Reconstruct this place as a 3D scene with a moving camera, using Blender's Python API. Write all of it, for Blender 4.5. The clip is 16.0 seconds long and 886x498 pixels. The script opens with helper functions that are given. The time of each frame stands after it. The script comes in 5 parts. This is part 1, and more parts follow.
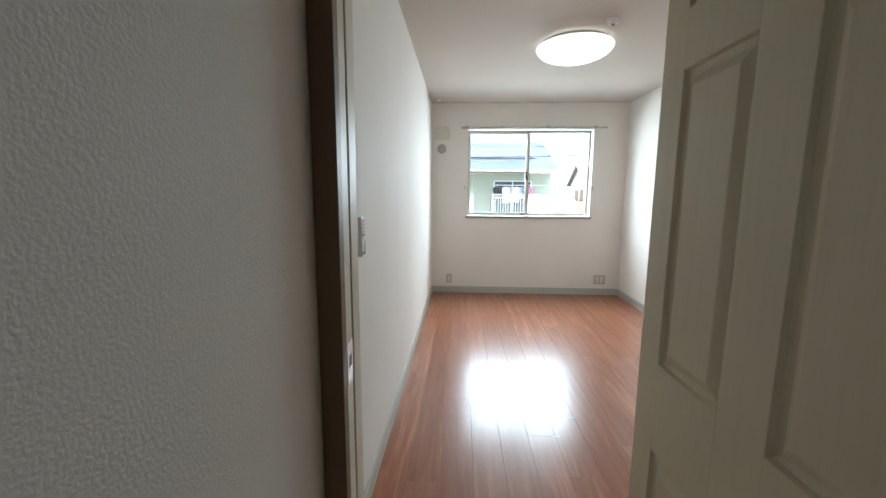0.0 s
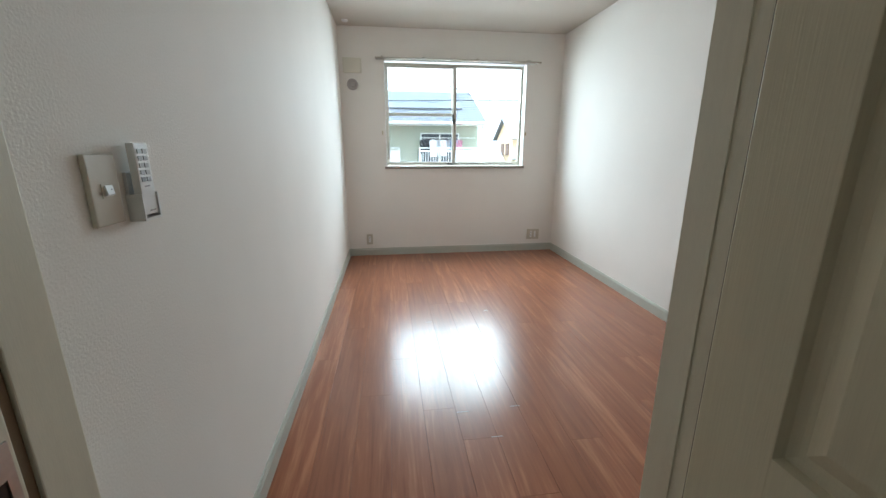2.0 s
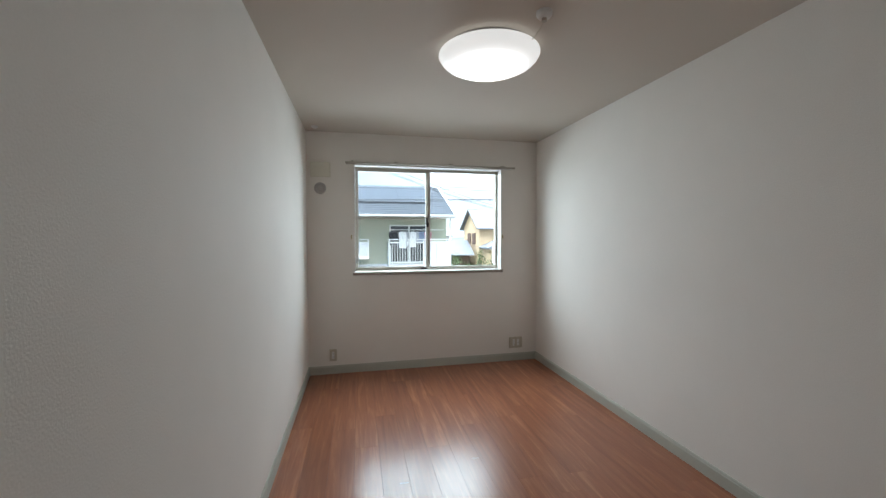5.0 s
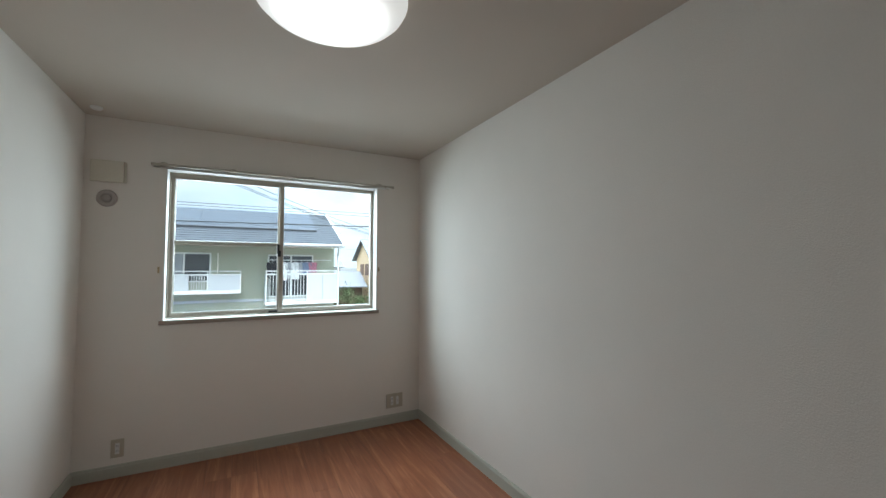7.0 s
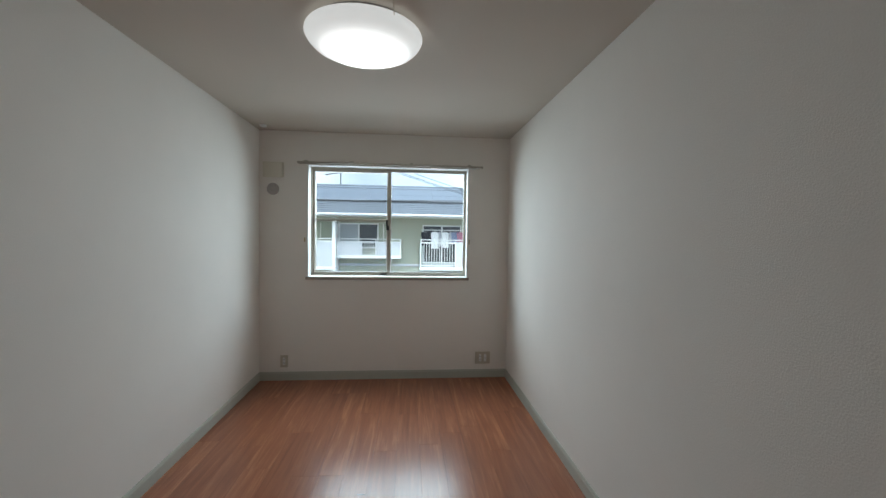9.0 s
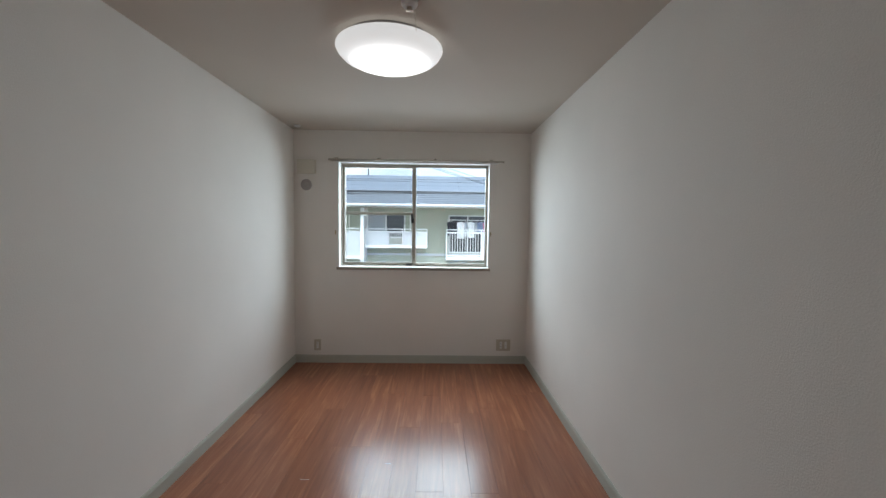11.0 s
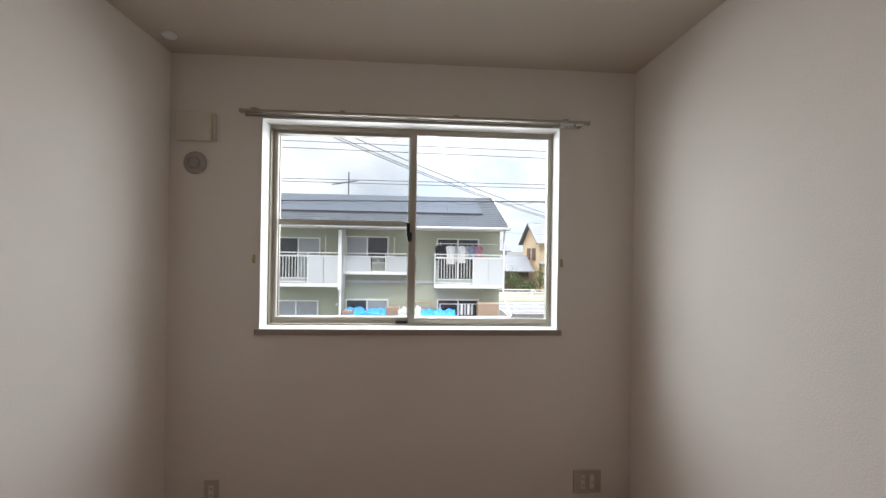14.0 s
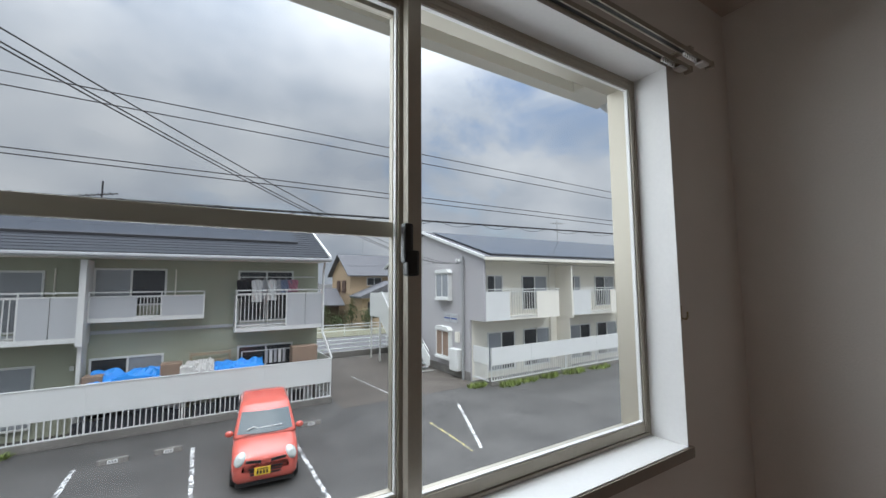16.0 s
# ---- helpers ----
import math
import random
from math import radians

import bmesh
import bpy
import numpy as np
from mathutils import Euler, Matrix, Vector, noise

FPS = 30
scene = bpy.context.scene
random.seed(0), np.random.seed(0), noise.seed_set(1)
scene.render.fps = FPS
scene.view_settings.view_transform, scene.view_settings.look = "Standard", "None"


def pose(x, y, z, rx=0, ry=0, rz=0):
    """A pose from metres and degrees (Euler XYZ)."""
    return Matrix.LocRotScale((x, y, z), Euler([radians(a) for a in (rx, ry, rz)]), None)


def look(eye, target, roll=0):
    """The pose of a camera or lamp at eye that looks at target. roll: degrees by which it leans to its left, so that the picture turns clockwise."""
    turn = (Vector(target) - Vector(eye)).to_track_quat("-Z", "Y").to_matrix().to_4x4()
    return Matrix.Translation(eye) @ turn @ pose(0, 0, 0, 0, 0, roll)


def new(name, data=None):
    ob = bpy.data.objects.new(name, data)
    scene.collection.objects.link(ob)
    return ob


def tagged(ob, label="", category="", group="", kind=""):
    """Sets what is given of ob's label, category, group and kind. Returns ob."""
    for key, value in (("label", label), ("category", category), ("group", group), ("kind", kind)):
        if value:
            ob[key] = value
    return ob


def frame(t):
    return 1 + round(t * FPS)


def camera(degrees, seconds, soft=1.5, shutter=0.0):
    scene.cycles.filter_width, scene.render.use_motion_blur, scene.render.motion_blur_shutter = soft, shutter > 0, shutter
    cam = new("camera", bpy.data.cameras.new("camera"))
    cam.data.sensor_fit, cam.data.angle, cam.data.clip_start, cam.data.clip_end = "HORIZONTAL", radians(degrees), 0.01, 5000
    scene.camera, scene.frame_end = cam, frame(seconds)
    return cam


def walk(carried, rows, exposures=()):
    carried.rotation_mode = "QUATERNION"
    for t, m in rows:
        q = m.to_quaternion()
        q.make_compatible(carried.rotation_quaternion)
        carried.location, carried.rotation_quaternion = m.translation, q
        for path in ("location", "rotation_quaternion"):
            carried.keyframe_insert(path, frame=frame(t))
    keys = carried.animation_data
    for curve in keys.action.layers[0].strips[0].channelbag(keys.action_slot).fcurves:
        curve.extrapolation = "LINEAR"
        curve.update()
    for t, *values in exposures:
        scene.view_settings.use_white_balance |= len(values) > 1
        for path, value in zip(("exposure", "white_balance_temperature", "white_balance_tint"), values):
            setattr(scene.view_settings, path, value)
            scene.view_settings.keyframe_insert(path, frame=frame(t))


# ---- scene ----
cam = camera(97.1, 16.0)
PATH = [
    (0, (0.381, -1.053, 1.299), (0.291, 0.924, 1.015), 0.4),
    (0.5, (0.403, -1.042, 1.296), (0.541, 0.922, 0.942), 0.3),
    (1, (0.401, -0.921, 1.253), (0.554, 1.035, 0.865), 0.2),
    (1.5, (0.45, -0.653, 1.232), (0.631, 1.286, 0.774), 0.1),
    (2, (0.481, -0.466, 1.202), (0.74, 1.454, 0.704), 0.1),
    (2.5, (0.478, -0.382, 1.202), (0.806, 1.51, 0.64), 0.1),
    (3, (0.483, -0.364, 1.24), (0.815, 1.527, 0.678), -0.3),
    (3.5, (0.474, -0.352, 1.291), (0.806, 1.577, 0.877), -0.1),
    (4, (0.467, -0.312, 1.317), (0.793, 1.651, 1.109), -0.3),
    (6.5, (0.708, 0.536, 1.42), (1.521, 2.363, 1.445), 0.3),
    (7, (0.919, 0.646, 1.384), (1.844, 2.417, 1.478), 0.0),
    (7.5, (1.152, 0.695, 1.39), (2.074, 2.464, 1.533), 0.1),
    (8, (1.298, 0.59, 1.408), (2.173, 2.38, 1.577), 0.4),
    (8.5, (1.397, 0.295, 1.414), (1.697, 2.273, 1.402), 0.8),
    (11, (1.452, -0.053, 1.455), (1.491, 1.943, 1.333), 0.8),
    (11.5, (1.397, 0.074, 1.399), (1.407, 2.073, 1.345), 0.7),
    (12, (1.367, 0.379, 1.42), (1.31, 2.378, 1.374), 0.8),
    (12.5, (1.361, 0.709, 1.43), (1.366, 2.709, 1.388), 0.9),
    (13, (1.321, 1.094, 1.419), (1.366, 3.093, 1.388), 0.9),
    (13.5, (1.307, 1.525, 1.418), (1.403, 3.523, 1.4), 0.9),
    (14, (1.259, 1.948, 1.427), (1.384, 3.944, 1.432), 0.9),
    (14.5, (1.165, 2.365, 1.441), (1.295, 4.36, 1.484), 1.0),
    (15, (1.095, 2.799, 1.44), (1.383, 4.773, 1.587), 0.9),
    (15.5, (0.984, 3.152, 1.457), (1.667, 5.024, 1.631), -0.1),
    (16, (0.865, 3.4, 1.457), (1.914, 5.094, 1.629), -0.4),
]
walk(cam, [(t, look(eye, target, roll)) for t, eye, target, roll in PATH], [(0, 2.75, 5900, 0), (1, 2.65, 5900, -1), (2, 2.5, 5900, -1), (4, 1.95, 6050, 4), (6.5, 1.52, 6100, 0), (8.5, 1.42, 6000, 0), (11, 1.55, 6050, 4), (12.5, 1.58, 5800, 0), (13, 1.52, 5750, 0), (13.5, 1.4, 6600, 9), (14, 1.22, 6900, 12), (15, 0.62, 7600, 15), (15.5, 0.35, 6700, 10), (16, 0.0, 6600, 12)])

# ---- world, sun, exposure ----
scene.view_settings.exposure = 0.0
SUN_EL, SUN_AZ = radians(58), radians(210)
world = bpy.data.worlds.new("sky")
scene.world = world
world.use_nodes = True
wn, wl = world.node_tree.nodes, world.node_tree.links
wn.clear()
w_out = wn.new("ShaderNodeOutputWorld")
w_bg = wn.new("ShaderNodeBackground")
w_sky = wn.new("ShaderNodeTexSky")
w_sky.sky_type, w_sky.sun_disc = "NISHITA", False
w_sky.sun_elevation, w_sky.sun_rotation = SUN_EL, SUN_AZ
w_sky.air_density, w_sky.dust_density = 1.0, 2.0
w_co = wn.new("ShaderNodeTexCoord")
w_map = wn.new("ShaderNodeMapping")
w_map.inputs["Scale"].default_value = (1.0, 1.0, 1.7)
w_noise = wn.new("ShaderNodeTexNoise")
w_noise.inputs["Scale"].default_value, w_noise.inputs["Detail"].default_value = 2.6, 7.0
w_noise.inputs["Roughness"].default_value, w_noise.inputs["Distortion"].default_value = 0.58, 0.4
w_cover = wn.new("ShaderNodeValToRGB")
w_cover.color_ramp.elements[0].position, w_cover.color_ramp.elements[1].position = 0.25, 0.43
w_noise2 = wn.new("ShaderNodeTexNoise")
w_noise2.inputs["Scale"].default_value, w_noise2.inputs["Detail"].default_value = 2.9, 5.0
w_tone = wn.new("ShaderNodeValToRGB")
w_tone.color_ramp.elements[0].position, w_tone.color_ramp.elements[1].position = 0.36, 0.62
w_tone.color_ramp.elements[0].color = (5.9, 6.8, 8.2, 1)
w_tone.color_ramp.elements[1].color = (9.7, 10.4, 11.4, 1)
w_mix = wn.new("ShaderNodeMix")
w_mix.data_type = "RGBA"
w_sep = wn.new("ShaderNodeSeparateXYZ")
w_cube = wn.new("ShaderNodeMath")
w_cube.operation, w_cube.inputs[1].default_value = "POWER", 4.0
w_rise = wn.new("ShaderNodeMath")
w_rise.operation, w_rise.inputs[1].default_value, w_rise.inputs[2].default_value = "MULTIPLY_ADD", 8.5, 0.62
w_rise.use_clamp = False
w_over = wn.new("ShaderNodeVectorMath")
w_over.operation = "SCALE"
wl.new(w_co.outputs["Generated"], w_sep.inputs["Vector"])
w_up = wn.new("ShaderNodeMath")
w_up.operation, w_up.inputs[1].default_value = "MAXIMUM", 0.0
wl.new(w_sep.outputs["Z"], w_up.inputs[0])
wl.new(w_up.outputs[0], w_cube.inputs[0])
wl.new(w_cube.outputs[0], w_rise.inputs[0])
wl.new(w_co.outputs["Generated"], w_map.inputs["Vector"])
wl.new(w_map.outputs["Vector"], w_noise.inputs["Vector"])
wl.new(w_map.outputs["Vector"], w_noise2.inputs["Vector"])
wl.new(w_noise.outputs["Fac"], w_cover.inputs["Fac"])
wl.new(w_noise2.outputs["Fac"], w_tone.inputs["Fac"])
wl.new(w_cover.outputs["Color"], w_mix.inputs["Factor"])
w_gain = wn.new("ShaderNodeVectorMath")
w_gain.operation = "SCALE"
w_gain.inputs["Scale"].default_value = 2.2
wl.new(w_sky.outputs["Color"], w_gain.inputs["Vector"])
wl.new(w_gain.outputs["Vector"], w_mix.inputs["A"])
wl.new(w_tone.outputs["Color"], w_mix.inputs["B"])
wl.new(w_mix.outputs["Result"], w_over.inputs["Vector"])
wl.new(w_rise.outputs[0], w_over.inputs["Scale"])
wl.new(w_over.outputs["Vector"], w_bg.inputs["Color"])
w_bg.inputs["Strength"].default_value = 0.095
wl.new(w_bg.outputs["Background"], w_out.inputs["Surface"])

sun = new("sun", bpy.data.lights.new("sun", "SUN"))
sun.data.energy, sun.data.angle, sun.data.color = 0.8, radians(12), (1.0, 0.96, 0.9)
sun.matrix_world = look((-10, -17, 32), (0, 0, 0))

# Added lamp outside the window, lifts the room's daylight above what the sky gives.
window_fill = new("window_fill_lamp", bpy.data.lights.new("window_fill_lamp", "AREA"))
window_fill.data.shape, window_fill.data.size, window_fill.data.size_y = "RECTANGLE", 1.46, 1.1
window_fill.data.energy, window_fill.data.color = 15.0, (0.86, 0.94, 1.0)
window_fill.matrix_world = look((1.233, 4.60, 1.72), (1.233, 3.10, 0.32))


# ---- materials ----
def material(name, colour, rough=0.6, metal=0.0, vary=0.12, scale=6.0, fine=90.0, bump=0.15, depth=0.002, coat=0.0, rand=0.0, stretch=(1, 1, 1), spec=0.5):
    """A principled surface whose colour wanders at two scales, with a fine relief."""
    m = bpy.data.materials.new(name)
    m.use_nodes = True
    n, l = m.node_tree.nodes, m.node_tree.links
    p = n["Principled BSDF"]
    co = n.new("ShaderNodeTexCoord")
    mp = n.new("ShaderNodeMapping")
    mp.inputs["Scale"].default_value = stretch
    l.new(co.outputs["Object"], mp.inputs["Vector"])
    big, small = n.new("ShaderNodeTexNoise"), n.new("ShaderNodeTexNoise")
    big.inputs["Scale"].default_value, small.inputs["Scale"].default_value = scale, fine
    big.inputs["Detail"].default_value, small.inputs["Detail"].default_value = 5.0, 4.0
    for k in (big, small):
        l.new(mp.outputs["Vector"], k.inputs["Vector"])
    add = n.new("ShaderNodeMath")
    add.operation = "ADD"
    l.new(big.outputs["Fac"], add.inputs[0])
    l.new(small.outputs["Fac"], add.inputs[1])
    value = add.outputs[0]
    if rand:
        info = n.new("ShaderNodeObjectInfo")
        mul = n.new("ShaderNodeMath")
        mul.operation, mul.inputs[1].default_value, mul.inputs[2].default_value = "MULTIPLY_ADD", rand, -rand / 2
        l.new(info.outputs["Random"], mul.inputs[0])
        add2 = n.new("ShaderNodeMath")
        l.new(value, add2.inputs[0])
        l.new(mul.outputs[0], add2.inputs[1])
        value = add2.outputs[0]
    ramp = n.new("ShaderNodeMapRange")
    ramp.inputs["From Min"].default_value, ramp.inputs["From Max"].default_value = 0.55, 1.45
    ramp.inputs["To Min"].default_value, ramp.inputs["To Max"].default_value = 1 - vary, 1 + vary
    l.new(value, ramp.inputs["Value"])
    tint = n.new("ShaderNodeMix")
    tint.data_type, tint.blend_type = "RGBA", "MULTIPLY"
    tint.inputs["Factor"].default_value = 1.0
    tint.inputs["A"].default_value = (*colour, 1)
    l.new(ramp.outputs["Result"], tint.inputs["B"])
    l.new(tint.outputs["Result"], p.inputs["Base Color"])
    p.inputs["Roughness"].default_value, p.inputs["Metallic"].default_value = rough, metal
    p.inputs["Coat Weight"].default_value = coat
    p.inputs["Specular IOR Level"].default_value = spec
    if bump:
        b = n.new("ShaderNodeBump")
        b.inputs["Strength"].default_value, b.inputs["Distance"].default_value = bump, depth
        l.new(small.outputs["Fac"], b.inputs["Height"])
        l.new(b.outputs["Normal"], p.inputs["Normal"])
    return m


def glowing(name, colour, strength):
    m = bpy.data.materials.new(name)
    m.use_nodes = True
    p = m.node_tree.nodes["Principled BSDF"]
    p.inputs["Base Color"].default_value = (0.8, 0.8, 0.8, 1)
    p.inputs["Roughness"].default_value = 0.35
    p.inputs["Emission Color"].default_value = (*colour, 1)
    p.inputs["Emission Strength"].default_value = strength
    return m


def lamp_diffuser(name, colour, centre, edge):
    """A lit milky dome: bright over the tubes, dim towards its rim."""
    m = glowing(name, colour, centre)
    n, l = m.node_tree.nodes, m.node_tree.links
    p = n["Principled BSDF"]
    co, flat, length, ramp = n.new("ShaderNodeTexCoord"), n.new("ShaderNodeVectorMath"), n.new("ShaderNodeVectorMath"), n.new("ShaderNodeMapRange")
    flat.operation, flat.inputs[1].default_value, length.operation = "MULTIPLY", (1, 1, 0), "LENGTH"
    ramp.interpolation_type = "SMOOTHERSTEP"
    for key, value in (("From Min", 0.10), ("From Max", 0.262), ("To Min", centre), ("To Max", edge)):
        ramp.inputs[key].default_value = value
    l.new(co.outputs["Object"], flat.inputs[0])
    l.new(flat.outputs["Vector"], length.inputs[0])
    l.new(length.outputs["Value"], ramp.inputs["Value"])
    l.new(ramp.outputs["Result"], p.inputs["Emission Strength"])
    return m


def clear_glass(name, tint=(0.97, 0.985, 0.98), gloss=1.0):
    m = bpy.data.materials.new(name)
    m.use_nodes = True
    n, l = m.node_tree.nodes, m.node_tree.links
    n.clear()
    out, mix = n.new("ShaderNodeOutputMaterial"), n.new("ShaderNodeMixShader")
    tr, gl, lw = n.new("ShaderNodeBsdfTransparent"), n.new("ShaderNodeBsdfGlossy"), n.new("ShaderNodeLayerWeight")
    tr.inputs["Color"].default_value = (*tint, 1)
    gl.inputs["Roughness"].default_value = 0.02
    power, scale = n.new("ShaderNodeMath"), n.new("ShaderNodeMath")
    power.operation, power.inputs[1].default_value = "POWER", 4.0
    scale.operation, scale.inputs[1].default_value, scale.inputs[2].default_value = "MULTIPLY_ADD", 0.45 * gloss, 0.004
    l.new(lw.outputs["Facing"], power.inputs[0])
    l.new(power.outputs[0], scale.inputs[0])
    l.new(scale.outputs[0], mix.inputs["Fac"])
    l.new(tr.outputs["BSDF"], mix.inputs[1])
    l.new(gl.outputs["BSDF"], mix.inputs[2])
    l.new(mix.outputs["Shader"], out.inputs["Surface"])
    return m


def screen_mesh(name):
    m = bpy.data.materials.new(name)
    m.use_nodes = True
    n, l = m.node_tree.nodes, m.node_tree.links
    n.clear()
    out, mix = n.new("ShaderNodeOutputMaterial"), n.new("ShaderNodeMixShader")
    tr, df = n.new("ShaderNodeBsdfTransparent"), n.new("ShaderNodeBsdfDiffuse")
    df.inputs["Color"].default_value = (0.12, 0.12, 0.12, 1)
    mix.inputs["Fac"].default_value = 0.17
    l.new(tr.outputs["BSDF"], mix.inputs[1])
    l.new(df.outputs["BSDF"], mix.inputs[2])
    l.new(mix.outputs["Shader"], out.inputs["Surface"])
    return m


def plank_wood(name):
    """Varnished reddish boards: long grain along y, tone by board."""
    m = bpy.data.materials.new(name)
    m.use_nodes = True
    n, l = m.node_tree.nodes, m.node_tree.links
    p = n["Principled BSDF"]
    co, info = n.new("ShaderNodeTexCoord"), n.new("ShaderNodeObjectInfo")
    shift = n.new("ShaderNodeVectorMath")
    shift.operation = "MULTIPLY_ADD"
    comb = n.new("ShaderNodeCombineXYZ")
    for k in ("X", "Y", "Z"):
        l.new(info.outputs["Random"], comb.inputs[k])
    shift.inputs[1].default_value = (17, 31, 11)
    l.new(comb.outputs["Vector"], shift.inputs[0])
    l.new(co.outputs["Object"], shift.inputs[2])
    mp = n.new("ShaderNodeMapping")
    mp.inputs["Scale"].default_value = (26, 1.5, 1)
    l.new(shift.outputs["Vector"], mp.inputs["Vector"])
    grain, fine = n.new("ShaderNodeTexNoise"), n.new("ShaderNodeTexNoise")
    grain.inputs["Scale"].default_value, grain.inputs["Detail"].default_value = 1.0, 6.0
    grain.inputs["Distortion"].default_value = 0.9
    fine.inputs["Scale"].default_value, fine.inputs["Detail"].default_value = 5.0, 4.0
    l.new(mp.outputs["Vector"], grain.inputs["Vector"])
    l.new(mp.outputs["Vector"], fine.inputs["Vector"])
    s1 = n.new("ShaderNodeMath")
    s1.operation, s1.inputs[1].default_value = "MULTIPLY_ADD", 0.15
    l.new(info.outputs["Random"], s1.inputs[0])
    l.new(grain.outputs["Fac"], s1.inputs[2])
    s2 = n.new("ShaderNodeMath")
    s2.operation, s2.inputs[1].default_value = "MULTIPLY_ADD", 0.35
    l.new(fine.outputs["Fac"], s2.inputs[0])
    l.new(s1.outputs[0], s2.inputs[2])
    ramp = n.new("ShaderNodeValToRGB")
    e = ramp.color_ramp.elements
    e[0].position, e[0].color = 0.35, (0.20, 0.068, 0.033, 1)
    e[1].position, e[1].color = 1.15, (0.48, 0.19, 0.092, 1)
    mid = e.new(0.8)
    mid.color = (0.345, 0.123, 0.058, 1)
    l.new(s2.outputs[0], ramp.inputs["Fac"])
    l.new(ramp.outputs["Color"], p.inputs["Base Color"])
    p.inputs["Coat Weight"].default_value, p.inputs["Coat Roughness"].default_value, p.inputs["Coat IOR"].default_value = 0.85, 0.20, 1.45
    p.inputs["Specular IOR Level"].default_value = 0.15
    wave = n.new("ShaderNodeTexNoise")
    wave.inputs["Scale"].default_value = 5.0
    where = n.new("ShaderNodeNewGeometry")
    l.new(where.outputs["Position"], wave.inputs["Vector"])
    rr = n.new("ShaderNodeMapRange")
    rr.inputs["To Min"].default_value, rr.inputs["To Max"].default_value = 0.30, 0.42
    l.new(fine.outputs["Fac"], rr.inputs["Value"])
    l.new(rr.outputs["Result"], p.inputs["Roughness"])
    b, b2 = n.new("ShaderNodeBump"), n.new("ShaderNodeBump")
    b.inputs["Strength"].default_value, b.inputs["Distance"].default_value = 0.12, 0.001
    b2.inputs["Strength"].default_value, b2.inputs["Distance"].default_value = 0.22, 0.003
    l.new(fine.outputs["Fac"], b.inputs["Height"])
    l.new(wave.outputs["Fac"], b2.inputs["Height"])
    l.new(b2.outputs["Normal"], b.inputs["Normal"])
    l.new(b.outputs["Normal"], p.inputs["Normal"])
    l.new(b2.outputs["Normal"], p.inputs["Coat Normal"])
    return m


WALLPAPER = material("wallpaper", (0.86, 0.82, 0.77), 0.75, vary=0.03, scale=3, fine=190, bump=0.45, depth=0.0018, spec=0.3)
# Ceiling colour set below the walls', with shade from downward daylight put in.
CEILING = material("shaded_ceiling_paper", (0.62, 0.565, 0.50), 0.85, vary=0.03, scale=2, fine=200, bump=0.25, depth=0.0015, spec=0.2)
# Cream wood coloured brown to hold the shade of the hall-facing side.
SHADED_WOOD = material("shaded_cream_wood", (0.17, 0.115, 0.06), 0.5, vary=0.1, stretch=(14, 14, 0.5), bump=0.15)
BASEBOARD = material("baseboard_paint", (0.48, 0.48, 0.42), 0.5, vary=0.05)
WOOD_TRIM = material("cream_trim", (0.71, 0.66, 0.53), 0.5, vary=0.06, stretch=(8, 8, 0.6), bump=0.1)
DOOR_PAINT = material("cream_door", (0.74, 0.68, 0.50), 0.5, vary=0.05, stretch=(14, 14, 0.5), fine=40, bump=0.18, depth=0.001)
WHITE_TRIM = material("white_window_trim", (0.87, 0.87, 0.86), 0.4, vary=0.03)
# The sill's front face, with its shade mixed into the colour as beige.
SILL_SHADE = material("shaded_sill_front", (0.36, 0.31, 0.26), 0.6, vary=0.05)
ALU = material("champagne_aluminium", (0.45, 0.41, 0.34), 0.45, 0.3, vary=0.06, bump=0.05)
RUBBER = material("black_rubber", (0.02, 0.02, 0.02), 0.6)
BLACK = material("black_plastic", (0.015, 0.014, 0.014), 0.35, vary=0.05)
PLASTIC = material("ivory_plastic", (0.56, 0.51, 0.42), 0.35, vary=0.03, bump=0.03)
WHITE_PLASTIC = material("white_plastic", (0.80, 0.80, 0.79), 0.35, vary=0.03, bump=0.03)
GREY_PRINT = material("grey_print", (0.28, 0.28, 0.29), 0.5, vary=0.05, bump=0)
RAIL_METAL = material("rail_aluminium", (0.45, 0.41, 0.35), 0.35, 0.6, vary=0.08)
STEEL = material("worn_steel", (0.55, 0.54, 0.52), 0.35, 0.9, vary=0.15)
PLANK = plank_wood("reddish_varnished_boards")
SUBFLOOR = material("dark_joint", (0.17, 0.07, 0.036), 0.5)
GLASS = clear_glass("window_glass")
MESH = screen_mesh("insect_mesh")
LAMP_GLOW = lamp_diffuser("lamp_diffuser_glow", (1.0, 0.93, 0.90), 0.7, 0.2)
LAMP_BASE = material("lamp_base", (0.30, 0.28, 0.27), 0.6)


# ---- mesh helpers ----
def box(bm, a, b):
    (x0, y0, z0), (x1, y1, z1) = a, b
    v = [bm.verts.new(p) for p in ((x0, y0, z0), (x1, y0, z0), (x1, y1, z0), (x0, y1, z0), (x0, y0, z1), (x1, y0, z1), (x1, y1, z1), (x0, y1, z1))]
    return [bm.faces.new([v[i] for i in f]) for f in ((3, 2, 1, 0), (4, 5, 6, 7), (0, 1, 5, 4), (1, 2, 6, 5), (2, 3, 7, 6), (3, 0, 4, 7))]


def boxes(*pairs, bevel=0.0):
    bm = bmesh.new()
    for a, b in pairs:
        box(bm, a, b)
    if bevel:
        bmesh.ops.bevel(bm, geom=bm.edges[:], offset=bevel, segments=2, affect="EDGES", profile=0.6)
    return bm


